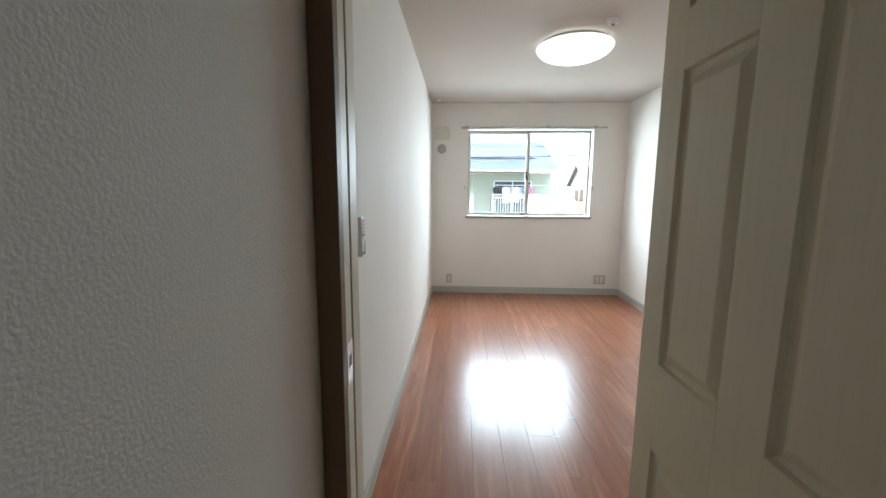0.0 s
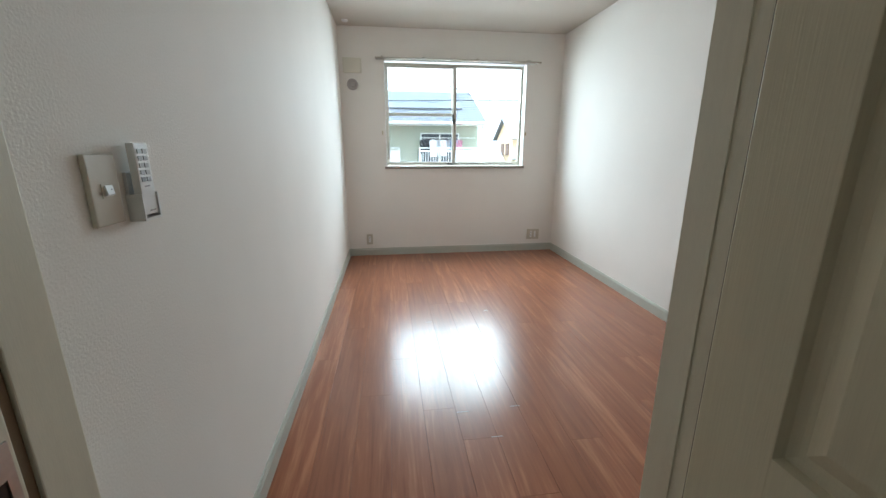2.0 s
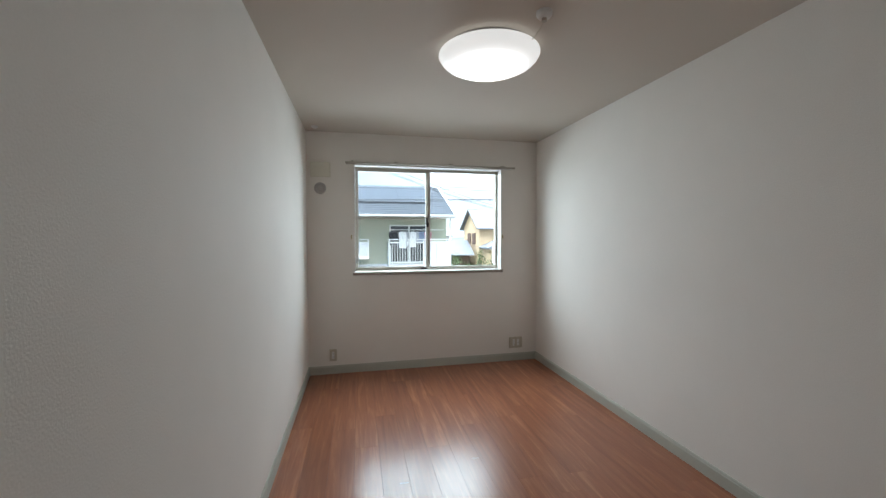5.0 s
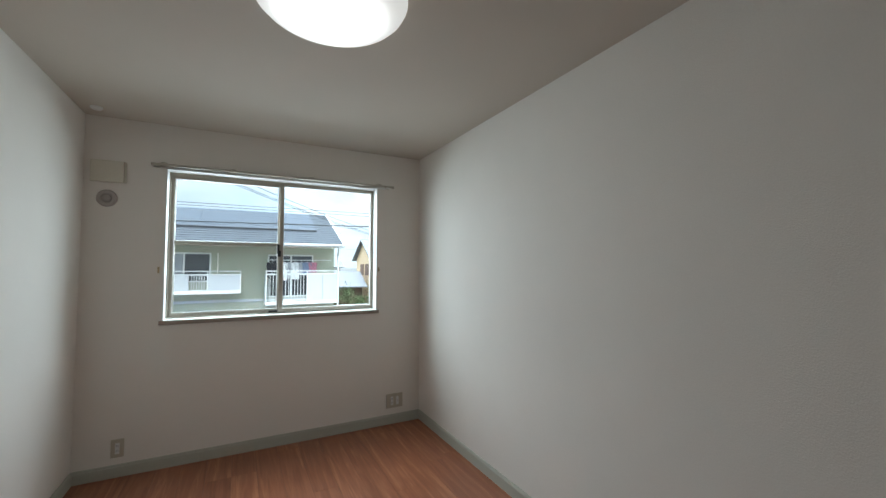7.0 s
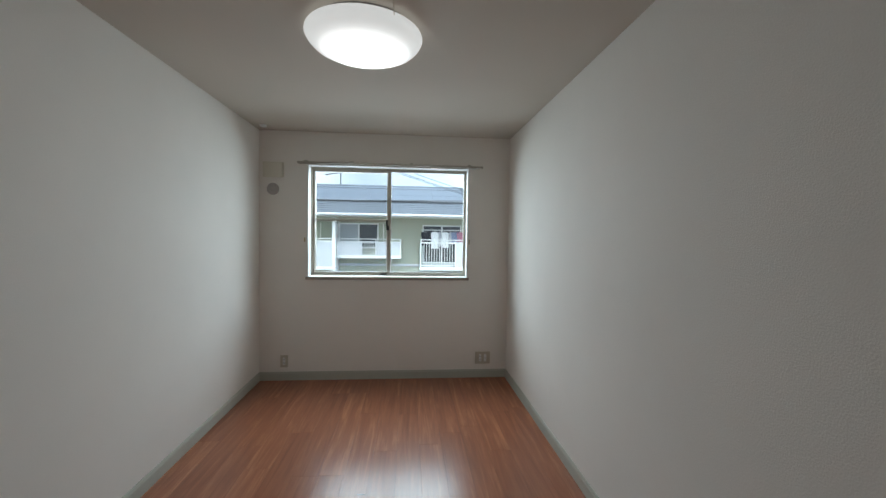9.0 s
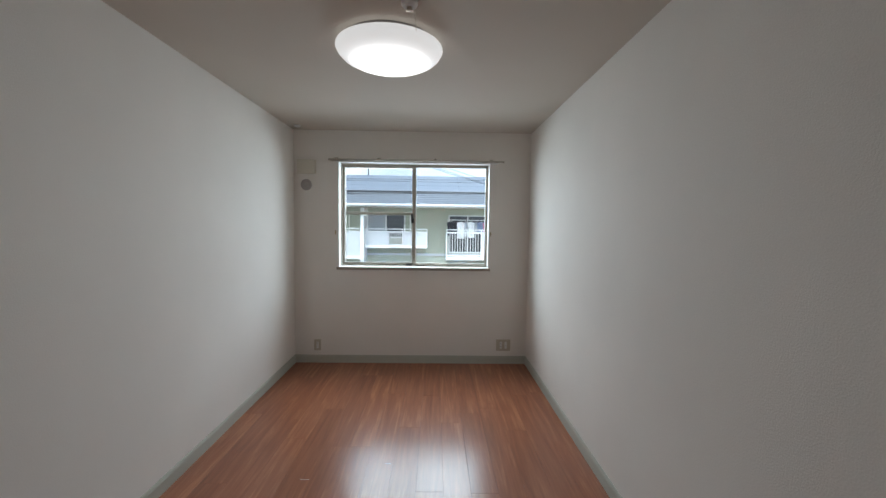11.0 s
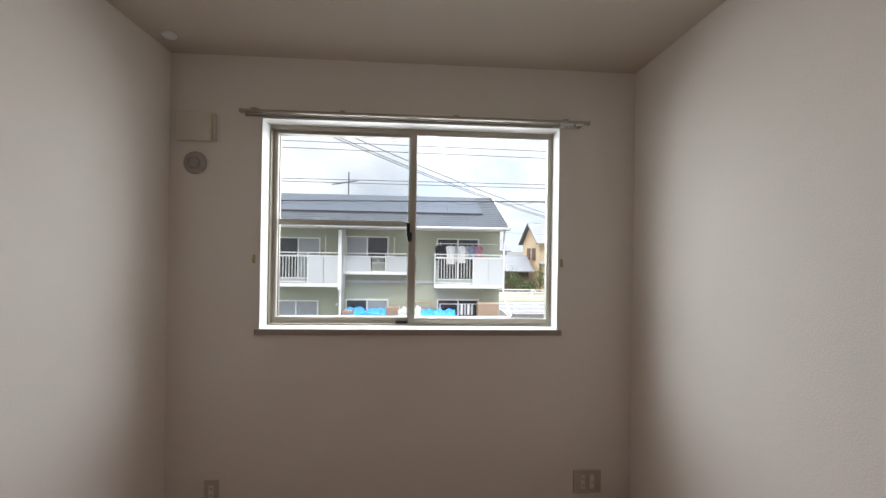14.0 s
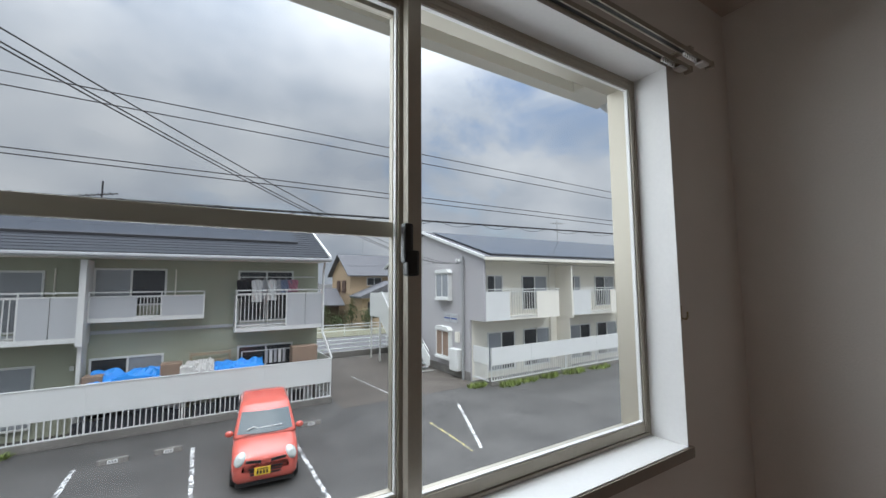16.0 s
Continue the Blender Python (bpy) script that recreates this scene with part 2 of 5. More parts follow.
def rod(bm, p, q, r, n=8):
    """A round bar from p to q."""
    p, q = Vector(p), Vector(q)
    m = Matrix.Translation((p + q) / 2) @ (q - p).to_track_quat("Z", "Y").to_matrix().to_4x4()
    bmesh.ops.create_cone(bm, cap_ends=True, segments=n, radius1=r, radius2=r, depth=(q - p).length, matrix=m)
    return bm


def rods(*items, n=8):
    bm = bmesh.new()
    for p, q, r in items:
        rod(bm, p, q, r, n)
    return bm


def lathe(profile, n=48, at=(0, 0, 0)):
    """A turned shape from (radius, z) rows."""
    bm = bmesh.new()
    rings = []
    for r, z in profile:
        rings.append([bm.verts.new((at[0] + max(r, 1e-4) * math.cos(2 * math.pi * i / n), at[1] + max(r, 1e-4) * math.sin(2 * math.pi * i / n), at[2] + z)) for i in range(n)])
    for a, b in zip(rings, rings[1:]):
        for i in range(n):
            bm.faces.new((a[i], a[(i + 1) % n], b[(i + 1) % n], b[i]))
    bmesh.ops.recalc_face_normals(bm, faces=bm.faces[:])
    return bm


def prism(outline, axis, lo, hi):
    """A flat outline drawn in the two other axes, drawn out along axis from lo to hi."""
    bm = bmesh.new()
    def place(u, v, w):
        return {"x": (w, u, v), "y": (u, w, v), "z": (u, v, w)}[axis]
    a = [bm.verts.new(place(u, v, lo)) for u, v in outline]
    b = [bm.verts.new(place(u, v, hi)) for u, v in outline]
    bm.faces.new(a)
    bm.faces.new(b[::-1])
    for i in range(len(a)):
        j = (i + 1) % len(a)
        bm.faces.new((a[i], b[i], b[j], a[j]))
    bmesh.ops.recalc_face_normals(bm, faces=bm.faces[:])
    return bm


def mesh_of(name, bm, mat, smooth=False):
    me = bpy.data.meshes.new(name)
    bm.to_mesh(me)
    bm.free()
    me.materials.append(mat)
    if smooth:
        for f in me.polygons:
            f.use_smooth = True
    return me


def part(name, bm, mat, parent, label="", smooth=False):
    ob = new(name, mesh_of(name, bm, mat, smooth))
    ob.parent = parent
    return tagged(ob, label)


def thing(name, at, label, category, group="", kind="", turn=0):
    ob = new(name)
    ob.empty_display_size = 0.1
    ob.matrix_basis = pose(*at, 0, 0, turn)
    return tagged(ob, label, category, group, kind)


def setting(name, bm, mat, label, category="wall", smooth=False):
    return tagged(new(name, mesh_of(name, bm, mat, smooth)), label, category, "", "structure")


# ---- the room ----
W, FAR, BACK, H = 2.42, 4.0, -0.75, 2.4
WX0, WX1, WZ0, WZ1 = 0.457, 2.001, 1.010, 2.084
setting("wall_west", boxes(((-0.12, -0.014, 0), (0, FAR + 0.16, H))), WALLPAPER, "off-white textured wallpaper wall beside the doorway")
setting("wall_east", boxes(((W, BACK - 0.12, 0), (W + 0.12, FAR + 0.16, H))), WALLPAPER, "off-white textured wallpaper wall, long and bare")
setting("wall_north", boxes(((0, FAR, 0), (W, FAR + 0.16, WZ0)), ((0, FAR, WZ1), (W, FAR + 0.16, H)), ((0, FAR, WZ0), (WX0, FAR + 0.16, WZ1)), ((WX1, FAR, WZ0), (W, FAR + 0.16, WZ1))), WALLPAPER, "off-white wallpaper wall around the window")
setting("wall_south", boxes(((1.12, BACK - 0.12, 0), (W, BACK, H))), WALLPAPER, "off-white plain wall behind")
setting("wall_between", boxes(((0.94, -2.2, 0), (1.12, 0.046, H)), ((-0.12, -0.169, 2.06), (0.94, -0.014, H))), WALLPAPER, "off-white wall between hall and room above the doorway")
setting("wall_hall", boxes(((-0.12, -2.2, 0), (0.046, -0.169, H)), ((-0.12, -2.32, 0), (1.12, -2.2, H))), WALLPAPER, "off-white textured wallpaper wall of the hall")
setting("ceiling", boxes(((-0.12, -2.32, H), (W + 0.12, FAR + 0.16, H + 0.12))), CEILING, "warm off-white papered ceiling, toned down for its shade", "ceiling")
floor = setting("floor", boxes(((-0.12, -2.32, -0.12), (W + 0.12, FAR + 0.16, -0.006))), SUBFLOOR, "reddish brown varnished board floor, glossy", "floor")
BB = [(0.0, 0.0), (0.011, 0.0), (0.011, 0.066), (0.008, 0.07), (0.008, 0.076), (0.005, 0.082), (0.0, 0.082)]
setting("baseboard_north", prism([(FAR - u, v) for u, v in BB], "x", 0.0, W), BASEBOARD, "pale grey-green painted baseboard under the window", "baseboard")
setting("baseboard_west", prism([(u, v) for u, v in BB], "y", 0.0, FAR - 0.011), BASEBOARD, "pale grey-green painted baseboard", "baseboard")
setting("baseboard_east", prism([(W - u, v) for u, v in BB], "y", BACK, FAR - 0.011), BASEBOARD, "pale grey-green painted baseboard", "baseboard")

# ---- doorway and door ----
frame_1 = thing("door_frame", (0, 0, 0), "cream wooden door frame with grooved jambs", "door frame", kind="structure")
part("jamb", boxes(((-0.12, -0.169, 0), (0.082, -0.014, 2.06))), WOOD_TRIM, frame_1)
part("casing", boxes(((0.048, -0.180, 0), (0.105, -0.146, 2.03)), bevel=0.002), SHADED_WOOD, frame_1, "cream casing edge, coloured brown for its shaded side")
part("stop", boxes(((0.082, -0.139, 0), (0.100, -0.082, 2.03)), bevel=0.002), WOOD_TRIM, frame_1)
# Dark strip painted in for the shade of the jamb groove.
part("seal_or_gap_shade", boxes(((0.082, -0.081, 0), (0.096, -0.068, 2.0))), SHADED_WOOD, frame_1, "dark brown strip standing for the shaded groove")
part("inner_casing", boxes(((0.0, -0.067, 0), (0.100, -0.002, 2.03)), bevel=0.002), WOOD_TRIM, frame_1)
part("jamb", boxes(((0.903, -0.045, 0), (0.94, 0.046, 2.06))), WOOD_TRIM, frame_1)
# Dark strip added for the shade in the gap between jamb and door.
part("seal_or_gap_shade", boxes(((0.897, -0.054, 0), (0.94, -0.046, 2.0))), material("gap_shade", (0.10, 0.08, 0.05), 0.8), frame_1, "dark strip standing for the shaded gap behind the door")
part("rebate", boxes(((0.899, -0.118, 0), (0.94, -0.055, 2.06))), WOOD_TRIM, frame_1)
# Thin raised strip added in place of the highlight on the door edge.
part("highlight_strip", boxes(((0.9005, -0.014, 0), (0.903, -0.011, 2.0))), WOOD_TRIM, frame_1, "thin strip added along the jamb for an edge highlight")
part("inner_casing", boxes(((0.916, 0.047, 0), (0.972, 0.060, 2.03)), bevel=0.002), WOOD_TRIM, frame_1)
part("head", boxes(((0.100, -0.165, 2.0), (0.903, -0.016, 2.055))), WOOD_TRIM, frame_1)
SY = -0.139
strike = tagged(new("strike_plate", mesh_of("strike_plate", boxes(((0.100, SY + 0.004, 0.815), (0.1025, SY + 0.05, 0.855)), ((0.100, SY + 0.004, 0.888), (0.1025, SY + 0.05, 0.925)), ((0.100, SY + 0.004, 0.855), (0.1025, SY + 0.014, 0.888)), ((0.100, SY + 0.040, 0.855), (0.1025, SY + 0.05, 0.888))), STEEL)), "worn steel latch strike plate on the jamb", "strike plate")
tagged(new("latch_hole", mesh_of("latch_hole", boxes(((0.1001, SY + 0.014, 0.855), (0.1008, SY + 0.040, 0.888))), BLACK)))
bpy.data.objects["latch_hole"].parent = strike

door = thing("door_1", (0, 0, 0), "cream six-panel wooden door standing open against the hall", "door", kind="structure")
DX, DY0, DY1 = 0.822, -0.122, -0.83
COLS, ROWS_Z = [(-0.408, -0.208), (-0.716, -0.516)], [(0.2, 0.722), (0.925, 1.545), (1.66, 1.87)]
core = boxes(((DX + 0.011, DY1, 0.01), (DX + 0.036, DY0, 1.995)))
part("leaf_core", core, DOOR_PAINT, door)
ys = [DY1, COLS[1][0], COLS[1][1], COLS[0][0], COLS[0][1], DY0]
part("stile", boxes(((DX, ys[0], 0.01), (DX + 0.011, ys[1], 1.995)), bevel=0.0015), DOOR_PAINT, door)
part("stile", boxes(((DX, ys[2], 0.01), (DX + 0.011, ys[3], 1.995)), bevel=0.0015), DOOR_PAINT, door)
part("stile", boxes(((DX, ys[4], 0.01), (DX + 0.011, ys[5], 1.995)), bevel=0.0015), DOOR_PAINT, door)
zs = [0.01, 0.2, 0.722, 0.925, 1.545, 1.66, 1.87, 1.995]
for lo, hi in COLS:
    for z0, z1 in zip(zs[0::2], zs[1::2]):
        part("rail", boxes(((DX, lo, z0), (DX + 0.011, hi, z1))), DOOR_PAINT, door)
    for z0, z1 in ROWS_Z:
        bm = bmesh.new()
        rings = []
        for inset, depth in ((0.0, 0.0), (0.003, 0.009), (0.012, 0.0105), (0.018, 0.0105), (0.034, 0.0025), (0.037, 0.0015)):
            rings.append([bm.verts.new((DX + depth, y, z)) for y, z in ((lo + inset, z0 + inset), (hi - inset, z0 + inset), (hi - inset, z1 - inset), (lo + inset, z1 - inset))])
        bm.faces.new(rings[-1])
        for a, b in zip(rings, rings[1:]):
            for i in range(4):
                bm.faces.new((a[i], a[(i + 1) % 4], b[(i + 1) % 4], b[i]))
        bmesh.ops.recalc_face_normals(bm, faces=bm.faces[:])
        part("panel", bm, DOOR_PAINT, door)

# ---- window ----
win = thing("window_1", (0, 0, 0), "white-trimmed aluminium sliding window with two sashes", "window", kind="structure")
T = 0.003
part("window_frame", boxes(((WX0, 3.985, WZ1 - T), (WX1, 4.085, WZ1)), ((WX0, 3.985, WZ0), (WX0 + T, 4.085, WZ1 - T)), ((WX1 - T, 3.985, WZ0), (WX1, 4.085, WZ1 - T)), ((WX0 + T, 3.985, WZ0), (WX1 - T, 4.085, WZ0 + T))), WHITE_TRIM, win, "white painted wooden lining")
part("window_sill", boxes(((WX0 - 0.022, 3.980, WZ0 - 0.028), (WX1 + 0.022, 4.0, WZ0)), bevel=0.002), SILL_SHADE, win, "front face of the sill, coloured beige for its shade")
AX0, AX1, AZ0, AZ1 = WX0 + T, WX1 - T, WZ0 + T, WZ1 - T
part("outer_frame", boxes(((AX0, 4.086, AZ1 - 0.008), (AX1, 4.175, AZ1)), ((AX0, 4.086, AZ0), (AX0 + 0.008, 4.175, AZ1 - 0.008)), ((AX1 - 0.008, 4.086, AZ0), (AX1, 4.175, AZ1 - 0.008)), ((AX0 + 0.008, 4.086, AZ0), (AX1 - 0.008, 4.175, AZ0 + 0.008)), ((AX0 + 0.008, 4.112, AZ0 + 0.008), (AX1 - 0.008, 4.116, AZ0 + 0.016)), ((AX0 + 0.008, 4.088, AZ1 - 0.022), (AX1 - 0.008, 4.091, AZ1 - 0.008))), ALU, win)


def sash(x0, x1, y0, y1, z0, z1, left, right, top, bottom):
    s = part("sash", boxes(((x0, y0, z0), (x0 + left, y1, z1)), ((x1 - right, y0, z0), (x1, y1, z1)), ((x0 + left, y0 + 0.002, z1 - top), (x1 - right, y1 - 0.002, z1)), ((x0 + left, y0 + 0.002, z0), (x1 - right, y1 - 0.002, z0 + bottom)), bevel=0.0015), ALU, win)
    g = 0.004
    part("seal_or_gap_shade", boxes(((x0 + left, y0 + 0.006, z0 + bottom), (x0 + left + g, y1 - 0.006, z1 - top)), ((x1 - right - g, y0 + 0.006, z0 + bottom), (x1 - right, y1 - 0.006, z1 - top)), ((x0 + left + g, y0 + 0.006, z1 - top - g), (x1 - right - g, y1 - 0.006, z1 - top)), ((x0 + left + g, y0 + 0.006, z0 + bottom), (x1 - right - g, y1 - 0.006, z0 + bottom + g))), WHITE_PLASTIC, s)
    ym = (y0 + y1) / 2
    pane = part("pane", boxes(((x0 + left + 0.001, ym - 0.002, z0 + bottom + 0.001), (x1 - right - 0.001, ym + 0.002, z1 - top - 0.001))), GLASS, s, "clear glass pane")
    pane.visible_shadow = False
    return s


right_sash = sash(1.210, AX1 - 0.009, 4.088, 4.111, AZ0 + 0.009, AZ1 - 0.009, 0.030, 0.013, 0.018, 0.027)
left_sash = sash(AX0 + 0.009, 1.236, 4.117, 4.140, AZ0 + 0.009, AZ1 - 0.009, 0.020, 0.033, 0.024, 0.026)
part("crescent_lock", boxes(((1.197, 4.062, 1.470), (1.223, 4.087, 1.520)), ((1.192, 4.064, 1.495), (1.211, 4.086, 1.572)), bevel=0.006), BLACK, right_sash, "black crescent lock")
part("stopper", boxes(((1.14, 4.093, AZ0 + 0.009), (1.205, 4.110, AZ0 + 0.024)), bevel=0.002), RUBBER, win)
screen = thing("insect_screen", (0, 0, 0), "grey insect screen with a middle bar outside the window", "window screen")
sx0, sx1, sy0, sy1 = AX0 + 0.013, 1.226, 4.150, 4.166
part("screen_frame", boxes(((sx0, sy0, AZ0 + 0.009), (sx0 + 0.022, sy1, AZ1 - 0.013)), ((sx1 - 0.022, sy0, AZ0 + 0.009), (sx1, sy1, AZ1 - 0.013)), ((sx0 + 0.022, sy0, AZ0 + 0.009), (sx1 - 0.022, sy1, AZ0 + 0.031)), ((sx0 + 0.022, sy0, AZ1 - 0.035), (sx1 - 0.022, sy1, AZ1 - 0.013))), ALU, screen)
part("bar", boxes(((sx0 + 0.022, sy0, 1.553), (sx1 - 0.022, sy1, 1.585)), bevel=0.002), ALU, screen)
bm = bmesh.new()
bm.faces.new([bm.verts.new(p) for p in ((sx0 + 0.02, 4.159, AZ0 + 0.03), (sx1 - 0.02, 4.159, AZ0 + 0.03), (sx1 - 0.02, 4.159, AZ1 - 0.03), (sx0 + 0.02, 4.159, AZ1 - 0.03))])
part("net", bm, MESH, screen, "fine dark net").visible_shadow = False

# ---- lamp ----
lamp = thing("ceiling_light", (1.200, 2.06, 2.4), "round white dome ceiling light, switched on", "ceiling light")
part("base", lathe([(0.0, 0.0), (0.235, 0.0), (0.24, -0.03), (0.0, -0.03)]), LAMP_BASE, lamp, smooth=False)
part("rim", lathe([(0.24, -0.026), (0.275, -0.030), (0.277, -0.038), (0.266, -0.058), (0.245, -0.078), (0.212, -0.094)]), LAMP_GLOW, lamp, "translucent white rim", smooth=True)
part("diffuser", lathe([(0.212, -0.094), (0.17, -0.108), (0.12, -0.118), (0.06, -0.124), (0.0, -0.126)]), LAMP_GLOW, lamp, "glowing white dome", smooth=True)

# ---- small things in the room ----
BRASS = material("pale_brass", (0.50, 0.40, 0.24), 0.4, 0.5, vary=0.1)
BUTTON = material("button_rubber", (0.50, 0.51, 0.52), 0.6, vary=0.03)
rail_group = "curtain rails"
for y, x0, x1 in ((3.928, 0.384, 2.124), (3.974, 0.392, 2.096)):
    r = thing("curtain_rail", (0, y, 2.090), "thin aluminium curtain rail above the window", "curtain rail", rail_group)
    part("channel", prism([(-0.009, 0.0), (-0.0055, 0.0), (-0.0055, 0.006), (0.0055, 0.006), (0.0055, 0.0), (0.009, 0.0), (0.009, 0.014), (-0.009, 0.014)], "x", x0, x1), RAIL_METAL, r)
    part("slot", boxes(((x0 + 0.01, -0.0055, 0.0012), (x1 - 0.14, 0.0055, 0.0058))), BLACK, r)
    part("end_cap", boxes(((x0 - 0.012, -0.011, -0.004), (x0, 0.011, 0.015)), bevel=0.002), RAIL_METAL, r)
    part("end_cap", boxes(((x1, -0.011, -0.004), (x1 + 0.012, 0.011, 0.015)), bevel=0.002), RAIL_METAL, r)
    for k in range(6):
        part("runner", boxes(((x1 - 0.14 + k * 0.012, -0.003, -0.010), (x1 - 0.134 + k * 0.012, 0.003, 0.003)), bevel=0.001), WHITE_PLASTIC, r)
    part("stop_clip", boxes(((x1 - 0.058, -0.012, -0.008), (x1 - 0.022, 0.012, 0.0)), bevel=0.003), WHITE_PLASTIC, r)
for x in (0.44, 0.87, 1.44, 2.01):
    b = thing("rail_bracket", (x, 4.0, 2.106), "small metal bracket holding both curtain rails", "bracket", "rail brackets")
    part("arm", boxes(((-0.012, -0.082, 0.0), (0.012, -0.004, 0.006)), bevel=0.001), RAIL_METAL, b)
    part("wall_plate", boxes(((-0.014, -0.004, -0.012), (0.014, 0.0, 0.022))), RAIL_METAL, b)
    part("screw", rods(((0, -0.045, 0.006), (0, -0.045, 0.014), 0.006)), BLACK, b)

for x in (0.423, 2.024):
    h = thing("tassel_hook", (x, 4.0, 1.366), "small brass-coloured curtain tieback hook on the wall", "hook", "tieback hooks")
    part("plate", boxes(((-0.006, -0.004, -0.022), (0.006, 0.0, 0.022)), bevel=0.002), BRASS, h)
    part("hook", rods(((0, -0.004, -0.012), (0, -0.016, -0.016), 0.0026), ((0, -0.016, -0.016), (0, -0.021, -0.008), 0.0026), ((0, -0.021, -0.008), (0, -0.021, 0.006), 0.0026)), BRASS, h)

cap = thing("sleeve_cap", (0.128, 4.0, 1.847), "round beige plastic cap over a pipe sleeve", "wall cap")
ring = lathe([(0.0, 0.0), (0.056, 0.0), (0.057, 0.006), (0.052, 0.011), (0.034, 0.012), (0.031, 0.008), (0.0, 0.008)], 36)
ring.transform(Matrix.Rotation(radians(90), 4, "X"))
part("cover", ring, material("cap_plastic", (0.42, 0.38, 0.36), 0.5), cap, smooth=False)
knob = lathe([(0.0, 0.016), (0.022, 0.016), (0.026, 0.012), (0.027, 0.008)], 24)
knob.transform(Matrix.Rotation(radians(90), 4, "X"))
part("knob", knob, bpy.data.materials["cap_plastic"], cap)
part("wing", boxes(((-0.02, -0.021, -0.004), (0.02, -0.015, 0.004)), bevel=0.0015), bpy.data.materials["cap_plastic"], cap)

COVER = material("cover_plastic", (0.72, 0.68, 0.58), 0.45, vary=0.04)
cover = thing("air_inlet_cover", (0.130, 4.0, 1.955), "flat square beige plastic cover high on the wall", "wall cover")
part("plate", boxes(((-0.090, -0.030, 0.0), (0.088, -0.006, 0.145)), bevel=0.005), COVER, cover)
part("back_plate", boxes(((-0.085, -0.006, 0.004), (0.098, 0.0, 0.140))), COVER, cover)
part("lip", boxes(((0.090, -0.018, 0.002), (0.098, -0.006, 0.142)), bevel=0.002), COVER, cover)


def outlet(x, z, w, h, gangs, label):
    o = thing("wall_outlet", (x, 4.0, z), label, "outlet", "wall outlets")
    part("plate", boxes(((-w / 2, -0.008, 0), (w / 2, 0.0, h)), bevel=0.003), PLASTIC, o)
    for g in range(gangs):
        cx = (g - (gangs - 1) / 2) * 0.05
        part("insert", boxes(((cx - 0.012, -0.0105, h * 0.2), (cx + 0.012, -0.008, h * 0.8)), bevel=0.001), WHITE_PLASTIC, o)
        for zz in ((0.36, 0.64) if g == 0 else (0.5,)):
            if g == 0:
                for sx in (-0.005, 0.004):
                    part("socket_slot", boxes(((cx + sx, -0.0112, h * zz - 0.006), (cx + sx + 0.002, -0.0104, h * zz + 0.006))), BLACK, o)
            else:
                part("aerial_socket", rods(((cx, -0.018, h * zz), (cx, -0.0104, h * zz), 0.005)), STEEL, o)


outlet(0.234, 0.128, 0.070, 0.118, 1, "ivory plastic power outlet above the baseboard")
outlet(2.180, 0.138, 0.150, 0.122, 2, "ivory double outlet with power and aerial sockets")

sw = thing("light_switch", (0, 0.264, 1.074), "ivory plastic light switch plate with one small rocker", "light switch")
part("plate", boxes(((0.0, -0.036, 0), (0.009, 0.036, 0.118)), bevel=0.003), PLASTIC, sw)
part("seat", boxes(((0.009, -0.012, 0.046), (0.0105, 0.012, 0.070))), PLASTIC, sw)
part("rocker", prism([(0.0105, 0.049), (0.0155, 0.052), (0.0125, 0.067), (0.0105, 0.067)], "y", -0.006, 0.011), WHITE_PLASTIC, sw)
part("marker", boxes(((0.0142, 0.004, 0.0592), (0.0150, 0.006, 0.0606))), GREY_PRINT, sw)

rem = thing("remote_control", (0.002, 0.350, 1.075), "slim white ceiling light remote control in its wall holder", "remote control")
case = boxes(((0.010, -0.022, 0.004), (0.024, 0.022, 0.136)), bevel=0.003)
part("body", case, WHITE_PLASTIC, rem)
for r in range(5):
    for c in range(2):
        y0 = -0.015 + c * 0.016
        z0 = 0.066 + r * 0.0128
        part("button", boxes(((0.024, y0, z0), (0.0254, y0 + 0.0125, z0 + 0.0085)), bevel=0.0006), GREY_PRINT if r == 0 else BUTTON, rem)
part("logo_bar", boxes(((0.024, -0.010, 0.056), (0.0243, 0.008, 0.0585))), GREY_PRINT, rem)
part("label_bar", boxes(((0.024, -0.006, 0.010), (0.0243, 0.014, 0.0125))), GREY_PRINT, rem)
holder = thing("remote_holder", (0.0, 0.350, 1.069), "white plastic wall holder cupping the remote", "holder")
part("back", boxes(((0.0, -0.024, 0.0), (0.006, 0.024, 0.09)), bevel=0.001), WHITE_PLASTIC, holder)
part("cup", boxes(((0.0, -0.0265, 0.0), (0.028, -0.0225, 0.05)), ((0.0, 0.0225, 0.0), (0.028, 0.0265, 0.05)), ((0.0, -0.0225, 0.0), (0.028, 0.0225, 0.005))), WHITE_PLASTIC, holder)

plug = thing("ceiling_hook", (0.10, 3.82, 2.4), "small round white ceiling cap near the corner", "ceiling cap")
part("cap", lathe([(0.0, 0.0), (0.032, 0.0), (0.033, -0.006), (0.024, -0.016), (0.0, -0.018)], 24), WHITE_PLASTIC, plug, smooth=True)
rose = thing("ceiling_socket", (1.33, 1.66, 2.4), "small white ceiling socket with a thin cord", "ceiling socket")
part("body", lathe([(0.0, 0.0), (0.036, 0.0), (0.036, -0.018), (0.026, -0.03), (0.0, -0.032)], 28), WHITE_PLASTIC, rose)
part("nib", lathe([(0.012, -0.03), (0.013, -0.044), (0.0, -0.045)], 16), RAIL_METAL, rose)
pts = [(0.02, 0.03 + 0.25 * k / 10, -0.012 - 0.03 * math.sin(math.pi * k / 10)) for k in range(11)]
part("cord", rods(*[(a, b, 0.0022) for a, b in zip(pts, pts[1:])], n=6), PLASTIC, rose)

